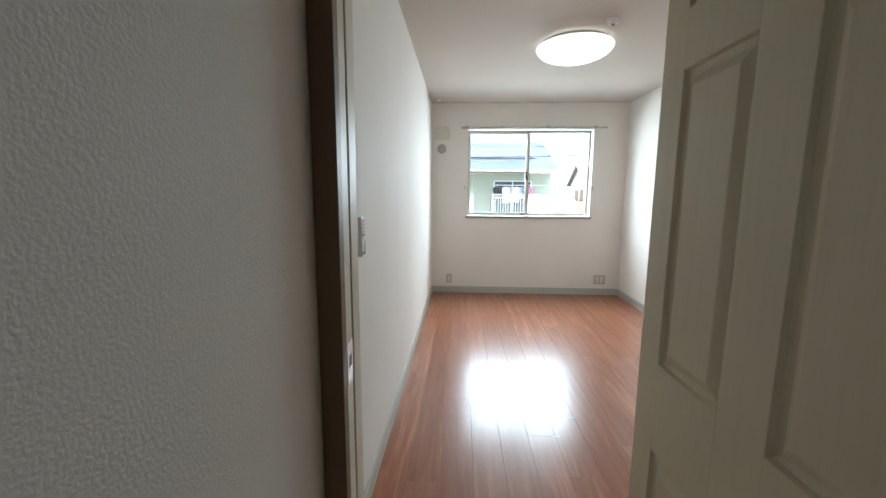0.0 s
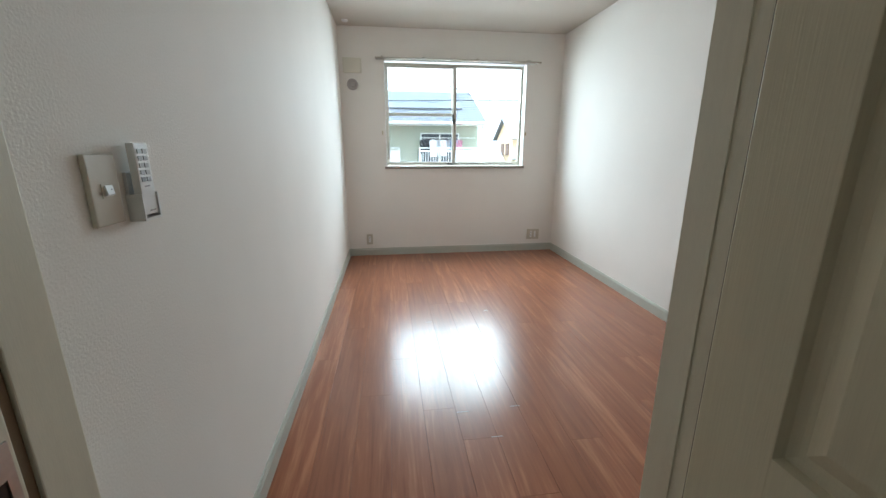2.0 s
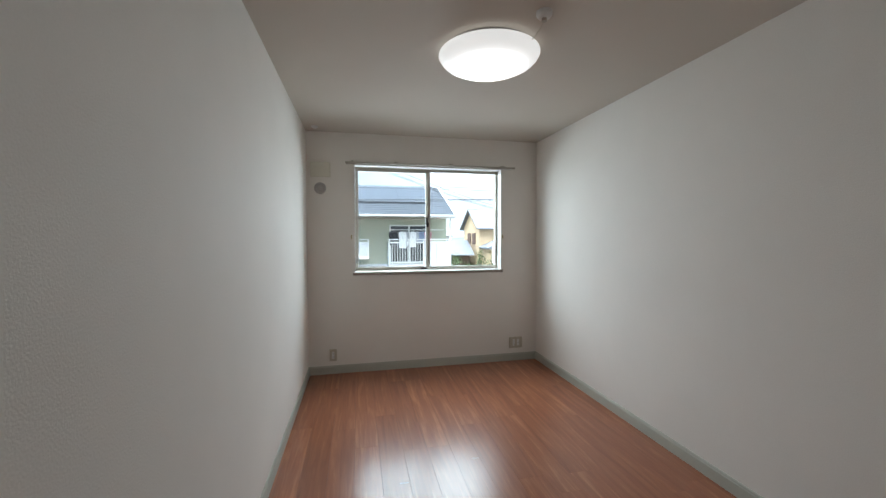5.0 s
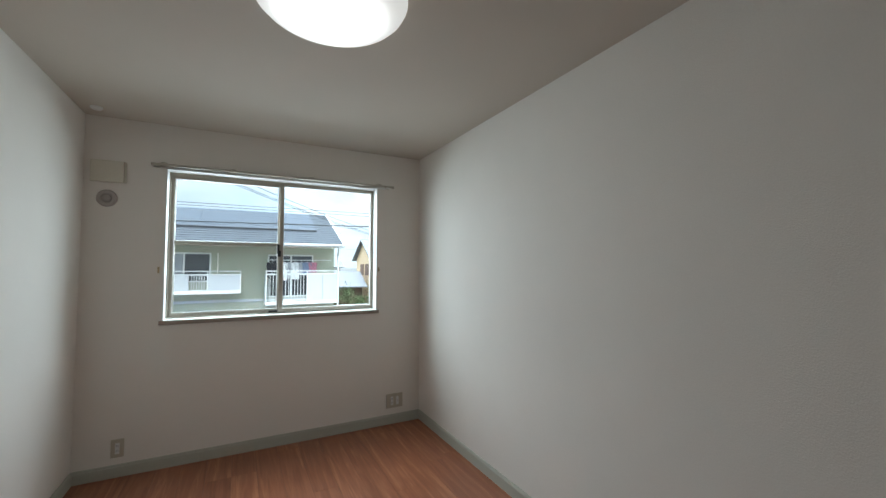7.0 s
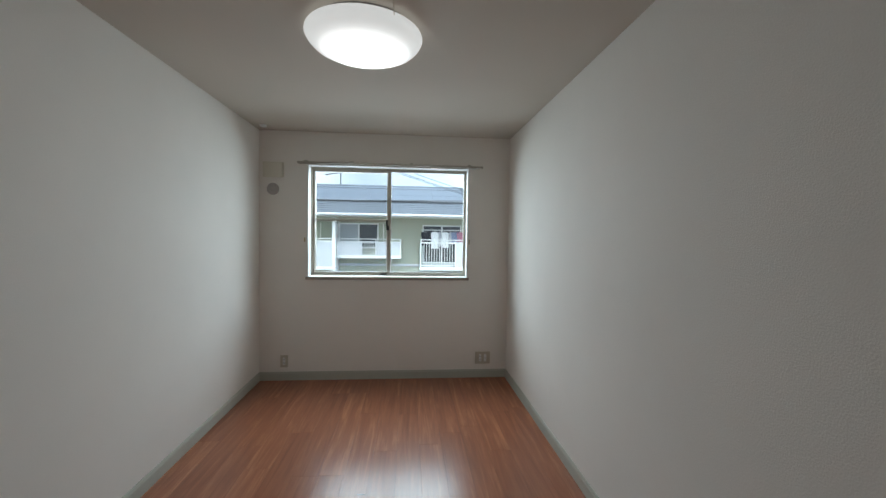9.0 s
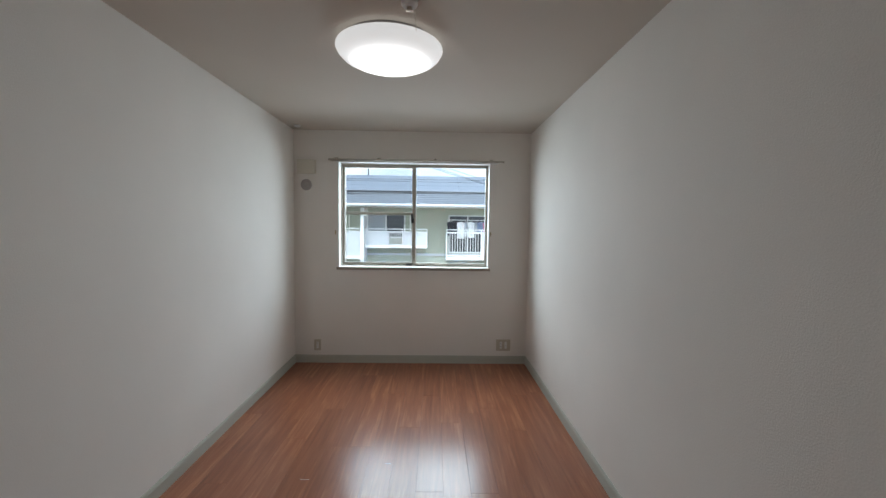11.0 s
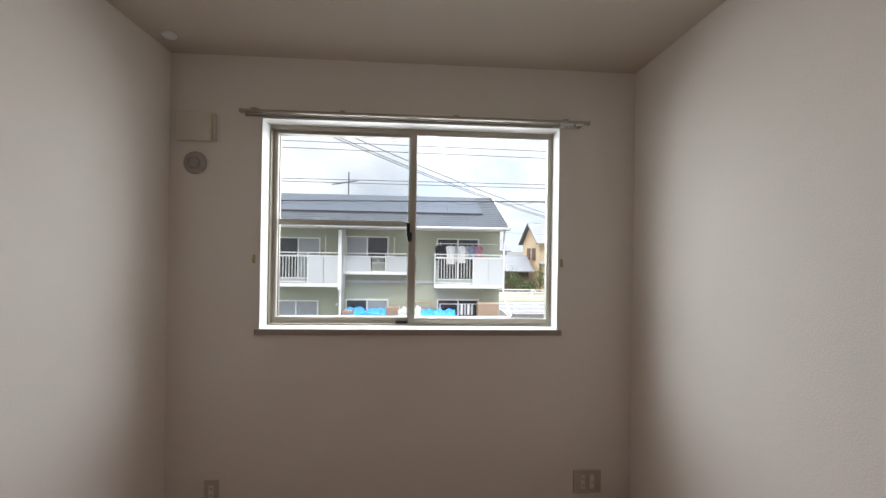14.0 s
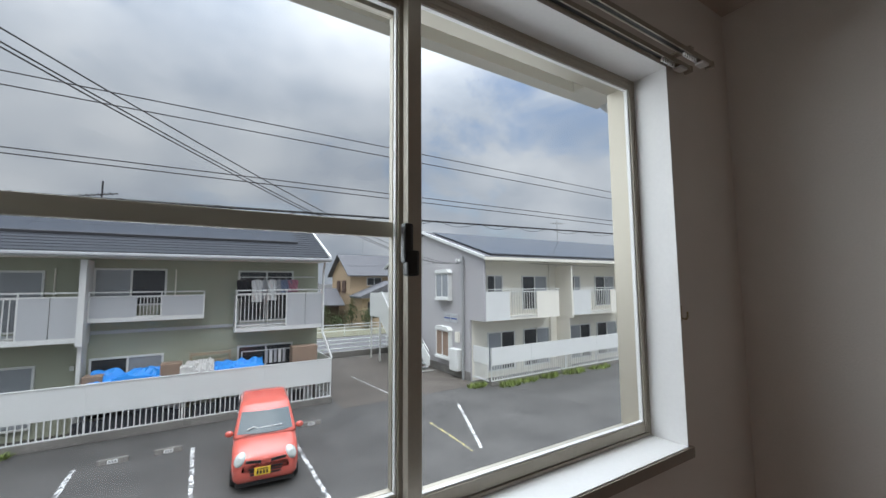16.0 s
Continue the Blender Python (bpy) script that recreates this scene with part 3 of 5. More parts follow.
# pale scratches where board ends have worn
SCRATCH = material("bare_scratch", (0.62, 0.50, 0.42), 0.6)
for x, y, w in ((0.76, 1.10, 0.055), (1.02, 1.11, 0.05), (0.88, 0.92, 0.05), (0.70, 2.1, 0.05), (1.16, 2.25, 0.04)):
    s = tagged(new("floor_scratch", mesh_of("floor_scratch", boxes(((x, y, 0.0002), (x + w, y + 0.0035, 0.0006))), SCRATCH)), "pale worn scratch at a board end on the floor", "scratch", "floor scratches")

# ---- outdoors ----
G = -3.2
ASPHALT = material("asphalt", (0.060, 0.057, 0.053), 0.85, vary=0.6, scale=0.8, fine=60, bump=0.4, depth=0.004)
ROAD = material("road_asphalt", (0.11, 0.11, 0.112), 0.85, vary=0.15, scale=0.5, fine=40)
DIRT = material("bare_ground", (0.085, 0.073, 0.062), 0.95, vary=0.5, scale=0.8, fine=30)
CONCRETE = material("weathered_concrete", (0.185, 0.175, 0.16), 0.9, vary=0.45, scale=2.0, fine=25, bump=0.4, depth=0.006)
GREEN_WALL = material("sage_render", (0.37, 0.385, 0.30), 0.85, vary=0.08, scale=0.7, fine=30, bump=0.3, depth=0.004)
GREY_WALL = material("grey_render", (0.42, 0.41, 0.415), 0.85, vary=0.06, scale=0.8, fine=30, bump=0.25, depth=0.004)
CREAM_WALL = material("cream_render", (0.80, 0.77, 0.68), 0.85, vary=0.06, scale=0.8, fine=30)
OUT_WHITE = material("white_steel_paint", (0.68, 0.69, 0.67), 0.5, vary=0.06, scale=2, fine=20)
PANEL_WHITE = material("pale_balcony_panel", (0.46, 0.475, 0.485), 0.5, vary=0.05, scale=1.5, fine=15)
ROOF_SLATE = material("grey_slate_roof", (0.052, 0.056, 0.064), 0.9, vary=0.18, scale=3, fine=25, spec=0.12)
SOLAR = material("solar_cells", (0.040, 0.047, 0.060), 0.6, 0.0, vary=0.1, scale=2, fine=20, bump=0, spec=0.1)
SOLAR_GLOSS = material("glossy_solar_cells", (0.045, 0.052, 0.065), 0.2, 0.0, vary=0.1, scale=2, fine=20, bump=0, spec=0.6)
DARK_EDGE = material("dark_edge", (0.03, 0.03, 0.035), 0.5)
DARK_GLASS = material("dark_window_glass", (0.045, 0.048, 0.052), 0.08, vary=0.2, scale=1.5, bump=0)
PALE_GLASS = material("curtained_glass", (0.30, 0.32, 0.34), 0.12, vary=0.15, scale=2.5, bump=0)
OCHRE = material("ochre_render", (0.46, 0.34, 0.22), 0.9, vary=0.08, scale=0.8)
TILE_ROOF = material("grey_tile_roof", (0.12, 0.12, 0.13), 0.75, vary=0.15, scale=3)
BROWN = material("brown_boards", (0.10, 0.06, 0.045), 0.85, vary=0.2, stretch=(6, 6, 0.5))
WIRE = material("black_cable", (0.03, 0.03, 0.032), 0.6, bump=0)
GALV = material("galvanised_steel", (0.42, 0.43, 0.43), 0.45, 0.5, vary=0.1)
LEAF = material("weed_green", (0.17, 0.22, 0.055), 0.8, vary=0.4, scale=12)
SHRUB = material("shrub_leaves", (0.06, 0.085, 0.03), 0.8, vary=0.45, scale=6)
TARP = material("blue_tarpaulin", (0.02, 0.27, 0.75), 0.45, vary=0.12, scale=5, fine=30, bump=0.4, depth=0.01)
CARD = material("brown_cardboard", (0.27, 0.19, 0.14), 0.9, vary=0.15)
RAG = material("grey_cloth", (0.50, 0.49, 0.47), 0.95, vary=0.25, scale=8)
PLANTER = material("planter_wood", (0.36, 0.29, 0.20), 0.8, vary=0.15)

setting("ground", boxes(((-1500, -60, G - 0.3), (1500, 2500, G))), ASPHALT, "dark grey worn asphalt parking ground", "ground")
setting("pavement_yard", boxes(((5.6, 18.2, G), (11.9, 28.0, G + 0.004))), DIRT, "brownish worn driveway between the buildings", "driveway")
setting("road", boxes(((-200, 30.0, G), (200, 37.5, G + 0.005))), ROAD, "pale grey asphalt street", "road")
setting("verge", boxes(((-200, 37.5, G), (200, 70, G + 0.05))), material("dry_grass", (0.17, 0.165, 0.11), 0.95, vary=0.3, scale=0.6), "dry grassy ground beyond the street", "ground")
setting("kerb", boxes(((5.4, 28.2, G), (60, 28.5, G + 0.35)), ((-60, 28.2, G), (5.4, 28.5, G + 0.35))), CONCRETE, "low concrete kerb wall along the street", "kerb")


def dashes(name, x0, y0, x1, y1, width, mat, label, seed, worn=0.35):
    """A painted line with ragged, worn edges."""
    rnd = random.Random(seed)
    bm = bmesh.new()
    d = Vector((x1 - x0, y1 - y0, 0))
    n = max(int(d.length / 0.07), 2)
    u, v = d.normalized(), Vector((-d.y, d.x, 0)).normalized()
    rows = []
    for i in range(n + 1):
        a = Vector((x0, y0, G)) + d * (i / n)
        w0, w1 = width / 2 * (1 - worn * rnd.random() * 1.6), width / 2 * (1 - worn * rnd.random() * 1.6)
        p, q = a - v * w0, a + v * w1
        rows.append([bm.verts.new(k) for k in ((p.x, p.y, G + 0.001), (p.x, p.y, G + 0.005), (q.x, q.y, G + 0.005), (q.x, q.y, G + 0.001))])
    for a, b in zip(rows, rows[1:]):
        for k in range(3):
            bm.faces.new((a[k], b[k], b[k + 1], a[k + 1]))
    bmesh.ops.recalc_face_normals(bm, faces=bm.faces[:])
    return tagged(new(name, mesh_of(name, bm, mat)), label, "line marking", "parking lines")


def worn_paint(name, colour, below, amount):
    """Paint flaked away in patches down to the asphalt."""
    m = material(name, colour, 0.75, vary=0.2, scale=9, fine=40)
    n, l = m.node_tree.nodes, m.node_tree.links
    p = n["Principled BSDF"]
    src = p.inputs["Base Color"].links[0].from_socket
    co, tx, ramp, mix = n.new("ShaderNodeTexCoord"), n.new("ShaderNodeTexNoise"), n.new("ShaderNodeValToRGB"), n.new("ShaderNodeMix")
    tx.inputs["Scale"].default_value, tx.inputs["Detail"].default_value, tx.inputs["Roughness"].default_value = 7.0, 8.0, 0.75
    ramp.color_ramp.elements[0].position, ramp.color_ramp.elements[1].position = amount, amount + 0.06
    mix.data_type = "RGBA"
    mix.inputs["A"].default_value = (*below, 1)
    l.new(co.outputs["Object"], tx.inputs["Vector"])
    l.new(tx.outputs["Fac"], ramp.inputs["Fac"])
    l.new(ramp.outputs["Color"], mix.inputs["Factor"])
    l.new(src, mix.inputs["B"])
    l.new(mix.outputs["Result"], p.inputs["Base Color"])
    return m


LINE_PAINT = worn_paint("worn_line_paint", (0.62, 0.62, 0.60), (0.11, 0.11, 0.11), 0.46)
YELLOW_PAINT = worn_paint("worn_yellow_paint", (0.50, 0.42, 0.14), (0.12, 0.115, 0.10), 0.50)
for i, x in enumerate((-6.6, -4.15, -1.68, 0.87, 3.43)):
    dashes("parking_line", x, 12.3, x, 17.1, 0.13, LINE_PAINT, "worn white painted parking line on asphalt", i)
dashes("parking_line", 9.5, 16.3, 7.8, 12.6, 0.13, LINE_PAINT, "worn white painted parking line on asphalt", 11)
dashes("parking_line", 7.6, 15.2, 7.5, 12.6, 0.12, YELLOW_PAINT, "worn yellow painted line on asphalt", 12)
dashes("parking_line", 7.5, 23.0, 8.0, 17.5, 0.10, LINE_PAINT, "worn white painted line on the driveway", 13, 0.6)
dashes("parking_line", 5.9, 14.2, 5.6, 12.2, 0.12, LINE_PAINT, "worn white painted parking line on asphalt", 14, 0.6)

for x in (-5.3, -3.3, -0.9, 0.3, 4.15):
    s = thing("wheel_stop", (x, 17.1, G), "grey concrete parking wheel stop with a number plate", "wheel stop", "wheel stops")
    part("block", prism([(-0.08, 0.0), (0.08, 0.0), (0.05, 0.12), (-0.05, 0.12)], "x", -0.32, 0.32), CONCRETE, s)
    part("number_plate", boxes(((-0.11, -0.083, 0.02), (0.11, -0.074, 0.11))), OUT_WHITE, s)
    for k in range(3):
        part("digit_bar", boxes(((-0.08 + k * 0.06, -0.086, 0.04), (-0.04 + k * 0.06, -0.083, 0.09))), GREY_PRINT, s)


def frame_window(x0, x1, z0, z1, y, parent, left, right, sign=-1):
    """A two-sash sliding window set on a wall that faces -y."""
    w = part("window", boxes(((x0, y - 0.06, z0), (x0 + 0.06, y + 0.04, z1)), ((x1 - 0.06, y - 0.06, z0), (x1, y + 0.04, z1)), ((x0 + 0.06, y - 0.06, z1 - 0.06), (x1 - 0.06, y + 0.04, z1)), ((x0 + 0.06, y - 0.06, z0), (x1 - 0.06, y + 0.04, z0 + 0.06)), (((x0 + x1) / 2 - 0.03, y - 0.05, z0 + 0.06), ((x0 + x1) / 2 + 0.03, y + 0.02, z1 - 0.06))), OUT_WHITE, parent, "white aluminium frame")
    xm = (x0 + x1) / 2
    part("pane", boxes(((x0 + 0.06, y - 0.03, z0 + 0.06), (xm - 0.03, y - 0.015, z1 - 0.06))), left, w)
    part("pane", boxes(((xm + 0.03, y - 0.03, z0 + 0.06), (x1 - 0.06, y - 0.015, z1 - 0.06))), right, w)
    return w


def grille(x0, x1, y, z0, z1, parent, gap=0.11, r=0.012, mat=None):
    """Rails with upright bars, one bar a mesh of its own on one shared shape."""
    g = part("railing", boxes(((x0, y - 0.018, z0), (x1, y + 0.018, z0 + 0.03)), ((x0, y - 0.018, z1 - 0.03), (x1, y + 0.018, z1))), mat or OUT_WHITE, parent)
    n = max(int((x1 - x0) / gap), 1)
    me = mesh_of("bar", boxes(((-r, -r, z0 + 0.03), (r, r, z1 - 0.03))), mat or OUT_WHITE)
    for i in range(1, n):
        b = new("bar", me)
        b.parent = g
        b.location = (x0 + (x1 - x0) * i / n, y, 0)
    return g


def slope_roof(x0, x1, ye, ze, yr, zr, parent, mat, courses=14, thick=0.08):
    """One pitch of a roof in overlapping courses, from the eave up to the ridge."""
    bm = bmesh.new()
    for k in range(courses):
        a, b = k / courses, (k + 1.08) / courses
        ya, za, yb, zb = ye + (yr - ye) * a, ze + (zr - ze) * a, ye + (yr - ye) * b, ze + (zr - ze) * b
        vs = [bm.verts.new(p) for p in ((x0, ya, za + 0.018), (x1, ya, za + 0.018), (x1, yb, zb), (x0, yb, zb), (x0, ya, za - thick), (x1, ya, za - thick), (x1, yb, zb - thick), (x0, yb, zb - thick))]
        for f in ((0, 1, 2, 3), (7, 6, 5, 4), (0, 4, 5, 1), (1, 5, 6, 2), (2, 6, 7, 3), (3, 7, 4, 0)):
            bm.faces.new([vs[i] for i in f])
    bmesh.ops.recalc_face_normals(bm, faces=bm.faces[:])
    return part("roof", bm, mat, parent, "grey slate courses")


# -- the sage green apartment house across the parking ground --
A = thing("apartment_building", (0, 0, 0), "two-storey sage green apartment house with white balconies", "building")
AW, AL, AR = 20.5, -14.0, 5.15
part("wall", boxes(((AL, AW, G), (AR, AW + 6.4, 2.5))), GREEN_WALL, A, "sage green render")
part("gable", prism([(AW, 2.5), (AW + 6.4, 2.5), (AW + 3.1, 4.15)], "x", AL, AR), GREEN_WALL, A)
roof = slope_roof(AL - 0.1, AR + 0.12, 19.25, 2.50, 23.5, 4.32, A, ROOF_SLATE, 16)
slope_roof(AL - 0.1, AR + 0.12, 27.9, 2.45, 23.5, 4.32, A, ROOF_SLATE, 10)
part("verge_board", prism([(19.2, 2.36), (19.2, 2.56), (23.5, 4.40), (23.5, 4.2)], "x", AR + 0.12, AR + 0.20), OUT_WHITE, A, "pale grey verge board")
part("eave_board", boxes(((AL, 19.22, 2.32), (AR + 0.2, 19.30, 2.47))), OUT_WHITE, A)
part("gutter", boxes(((AL, 19.10, 2.36), (AR + 0.2, 19.22, 2.46)), bevel=0.02), PANEL_WHITE, A, "pale gutter")
part("soffit", boxes(((AL, 19.30, 2.33), (AR, AW, 2.37))), CREAM_WALL, A)
part("band", boxes(((AL, AW - 0.05, -0.16), (AR + 0.03, AW, -0.05))), PANEL_WHITE, A, "pale band between the storeys")
part("downpipe", rods(((AR - 0.05, 19.25, 2.3), (AR + 0.0, 19.62, 1.95), 0.045), ((AR + 0.0, 19.62, 1.95), (AR + 0.0, 19.62, -0.5), 0.045), ((AR, 19.62, -0.5), (AR + 0.3, 19.3, -1.5), 0.045)), OUT_WHITE, A)
for x in (-5.5, -11.9):
    part("downpipe", rods(((x, 19.3, 2.32), (x + 0.12, 20.42, 2.0), 0.04), ((x + 0.12, 20.42, 2.0), (x + 0.12, 20.42, -3.1), 0.04)), OUT_WHITE, A)
sp = (23.5 - 19.25, 4.32 - 2.50)
for c in range(11):
    for r_ in range(3):
        x1 = 4.32 - c * 1.66
        a, b = 0.345 + r_ * 0.2, 0.345 + (r_ + 1) * 0.2 - 0.004
        q = [(19.25 + sp[0] * t_, 2.50 + sp[1] * t_ + dz) for t_, dz in ((a, 0.07), (b, 0.07), (b, 0.11), (a, 0.11))]
        part("solar_panel", prism(q, "x", x1 - 1.652, x1), SOLAR, A)
part("panel_edge", prism([(19.25 + sp[0] * 0.335, 2.50 + sp[1] * 0.335 + 0.03), (19.25 + sp[0] * 0.345, 2.50 + sp[1] * 0.345 + 0.03), (19.25 + sp[0] * 0.345, 2.50 + sp[1] * 0.345 + 0.115), (19.25 + sp[0] * 0.335, 2.50 + sp[1] * 0.335 + 0.115)], "x", 4.32 - 11 * 1.66, 4.32), DARK_EDGE, A)

# upper and lower windows
frame_window(-5.31, -3.29, 0.0, 1.92, AW, A, DARK_GLASS, PALE_GLASS)
frame_window(-2.13, -0.14, 0.75, 2.02, AW, A, PALE_GLASS, DARK_GLASS)
frame_window(2.12, 4.14, 0.0, 1.98, AW, A, DARK_GLASS, DARK_GLASS)
frame_window(-5.39, -3.35, -2.9, -1.0, AW, A, PALE_GLASS, PALE_GLASS)
frame_window(-2.1, -0.12, -2.9, -0.93, AW, A, DARK_GLASS, PALE_GLASS)
frame_window(2.17, 4.17, -2.9, -0.9, AW, A, DARK_GLASS, DARK_GLASS)
frame_window(-9.6, -7.6, 0.75, 2.0, AW, A, PALE_GLASS, DARK_GLASS)
frame_window(-9.6, -7.6, -2.9, -0.95, AW, A, DARK_GLASS, PALE_GLASS)
for x in (-3.05, 0.12):
    part("pipe", rods(((x, AW - 0.05, 0.4), (x, AW - 0.05, 2.0), 0.025)), CREAM_WALL, A)
part("vent_hood", boxes(((-2.55, AW - 0.1, -1.25), (-2.45, AW, -1.12)), bevel=0.01), OUT_WHITE, A)


def deep_balcony(x0, x1, split, y=19.7):
    b = part("balcony", boxes(((x0, y - 0.03, -0.30), (x1, AW, -0.15))), OUT_WHITE, A, "white balcony with railing and panels")
    part("panel", boxes(((split, y - 0.03, -0.15), ((split + x1) / 2 - 0.01, y + 0.01, 1.07))), PANEL_WHITE, b)
    part("panel", boxes((((split + x1) / 2 + 0.01, y - 0.03, -0.15), (x1, y + 0.01, 1.07))), PANEL_WHITE, b)
    part("top_rail", boxes(((x0 - 0.02, y - 0.04, 1.20), (x1, y + 0.02, 1.245)), ((x0, y - 0.03, 1.07), (x1, y + 0.01, 1.11))), OUT_WHITE, b)
    part("post", boxes(((x0, y - 0.03, -0.15), (x0 + 0.05, y + 0.01, 1.2)), ((split - 0.04, y - 0.034, -0.15), (split, y + 0.014, 1.2)), ((x1 - 0.05, y + 0.012, -0.15), (x1, y + 0.04, 1.2))), OUT_WHITE, b)
    part("side_panel", boxes(((x0, y + 0.02, -0.15), (x0 + 0.03, AW, 1.07))), PANEL_WHITE, b)
    grille(x0 + 0.05, split - 0.04, y - 0.01, -0.08, 1.07, b, 0.13)
    return b


def box_balcony(x0, x1, y=19.9):
    b = part("balcony", boxes(((x0, y - 0.02, 0.26), (x1, AW, 0.40))), OUT_WHITE, A, "shallow white window balcony with panels")
    g0, g1 = x0 + (x1 - x0) * 0.39, x0 + (x1 - x0) * 0.6
    part("panel", boxes(((x0, y - 0.02, 0.40), (g0, y + 0.02, 1.07))), PANEL_WHITE, b)
    part("panel", boxes(((g1, y - 0.02, 0.40), (x1, y + 0.02, 1.07))), PANEL_WHITE, b)
    part("side_panel", boxes(((x1 - 0.03, y + 0.02, 0.40), (x1, AW, 1.07))), PANEL_WHITE, b)
    part("top_rail", boxes(((x0, y - 0.03, 1.20), (x1, y + 0.02, 1.24)), ((x0, y - 0.024, 1.07), (x1, y + 0.022, 1.10))), OUT_WHITE, b)
    part("post", boxes(((x0, y - 0.026, 0.40), (x0 + 0.04, y + 0.024, 1.2)), ((x1 - 0.04, y - 0.026, 0.40), (x1, y + 0.024, 1.2)), ((g1 - 0.02, y - 0.026, 0.40), (g1 + 0.02, y + 0.024, 1.2))), OUT_WHITE, b)
    grille(g0, g1 - 0.02, y, 0.40, 1.07, b, 0.09)


deep_balcony(-5.44, -2.27, -3.62)
deep_balcony(2.0, 5.14, 3.78)
box_balcony(-2.12, 1.03)
box_balcony(-9.8, -6.2)
part("partition", boxes(((-2.29, 19.5, -0.42), (-2.13, AW, 2.25)), bevel=0.01), OUT_WHITE, A, "white dividing fin")
part("partition", boxes(((-2.27, 19.75, G), (-2.17, AW, -0.42))), OUT_WHITE, A)

# fence of the green house
fence = thing("fence", (0, 0, 0), "white steel fence with a solid upper panel on a concrete kerb", "fence")
FY, FX0, FX1 = 19.2, -14.0, 5.41
part("kerb_wall", boxes(((FX0, FY - 0.06, G), (FX1 + 0.02, FY + 0.10, -2.96)), bevel=0.01), CONCRETE, fence, "stained concrete kerb")
for i in range(8):
    a = FX1 - i * 2.43
    part("upper_panel", boxes(((a - 2.425, FY - 0.02, -2.37), (a, FY + 0.02, -1.52))), OUT_WHITE, fence)
    part("post", boxes(((a - 0.05, FY + 0.022, -2.96), (a, FY + 0.07, -1.53))), OUT_WHITE, fence)
part("cap_rail", boxes(((FX0, FY - 0.035, -1.52), (FX1, FY + 0.035, -1.49))), OUT_WHITE, fence)
grille(FX0, FX1, FY, -2.95, -2.37, fence, 0.145, 0.014)
part("side_panel", boxes(((FX1 - 0.03, FY + 0.08, -2.95), (FX1, AW + 1.0, -1.5))), OUT_WHITE, fence)


# laundry and clutter
def shirt(x, z, w, h, mat, label, tilt=0.0):
    t = thing("shirt", (x, 20.0, z), label, "laundry", "laundry on the balcony", turn=tilt)
    rnd = random.Random(int(x * 100))
    bm = bmesh.new()
    rows = []
    prof = [(0.18, 0.0), (0.5, -0.06), (0.5, -0.3), (0.42, -0.42), (0.46, -0.75), (0.48, -1.0)]
    for u, v in prof:
        ring = []
        for k in range(9):
            s = k / 8 * 2 - 1
            ring.append((s * u * w, 0.03 * math.sin(s * 7 + v * 9 + rnd.random()), v * h))
        rows.append(ring)
    for side in (-0.02, 0.02):
        g = [[bm.verts.new((p[0], p[1] + side, p[2])) for p in ring] for ring in rows]
        for a, b in zip(g, g[1:]):
            for k in range(8):
                bm.faces.new((a[k], a[k + 1], b[k + 1], b[k]))
    part("cloth", bm, mat, t)
    part("hanger", rods(((-0.2 * w, 0, -0.01), (0.2 * w, 0, -0.01), 0.008), ((0, 0, 0.0), (0, 0, 0.09), 0.006)), OUT_WHITE, t)


CLOTHS = [material("cloth_%s" % k, c, 0.95, vary=0.12, scale=9) for k, c in (("black", (0.03, 0.03, 0.035)), ("white", (0.72, 0.72, 0.72)), ("grey", (0.40, 0.41, 0.43)), ("pink", (0.45, 0.2, 0.26)), ("blue", (0.2, 0.24, 0.34)))]
pole = thing("laundry_pole", (0, 20.0, 1.72), "thin white laundry pole above the balcony", "laundry pole")
part("pole", rods(((2.05, 0, 0), (4.9, 0, 0.0), 0.018)), OUT_WHITE, pole)
part("arm", rods(((2.3, 0, 0), (2.3, 0.5, 0.05), 0.015), ((4.6, 0, 0), (4.6, 0.5, 0.05), 0.015)), OUT_WHITE, pole)
for x, h, w, k, tl in ((2.26, 0.7, 0.46, 0, 8), (2.74, 0.85, 0.40, 1, -8), (2.98, 0.75, 0.2, 2, 40), (3.27, 0.8, 0.36, 1, 5), (3.53, 0.6, 0.25, 2, 40), (3.78, 0.55, 0.42, 4, 0), (4.05, 0.5, 0.4, 3, 10)):
    shirt(x, 1.63, w, h, CLOTHS[k], ("black", "white", "light grey", "pinkish", "dark blue")[k] + " shirt drying on a hanger", tl)


def crumpled(name, x0, x1, y0, y1, z, lift, mat, label, cat, seed):
    """A loose sheet lying over hidden clutter."""
    rnd = random.Random(seed)
    bm = bmesh.new()
    nx, ny = 24, 10
    g = [[bm.verts.new((x0 + (x1 - x0) * i / nx, y0 + (y1 - y0) * j / ny, z + lift * (0.75 * noise.noise((i * 0.22 + seed, j * 0.3, 0)) + 0.3 * noise.noise((i * 0.7, j * 0.7 + seed, 3)) + 0.06 * rnd.random() + 0.2) - (0.5 if j == 0 else 0) + 0.25 * j / ny)) for j in range(ny + 1)] for i in range(nx + 1)]
    for i in range(nx):
        for j in range(ny):
            bm.faces.new((g[i][j], g[i + 1][j], g[i + 1][j + 1], g[i][j + 1]))
    ob = tagged(new(name, mesh_of(name, bm, mat)), label, cat)
    sol = ob.modifiers.new("thick", "SOLIDIFY")
    sol.thickness = 0.012
    return ob


shelf = thing("terrace_shelf", (0, 0, 0), "low grey storage shelf on the ground floor terrace", "shelf")
part("board", boxes(((-2.1, 19.45, -1.78), (3.2, 20.2, -1.74))), GREY_WALL, shelf)
for x in (-2.05, -0.4, 1.3, 3.1):
    part("leg", boxes(((x, 19.5, G), (x + 0.06, 20.1, -1.78))), GREY_WALL, shelf)
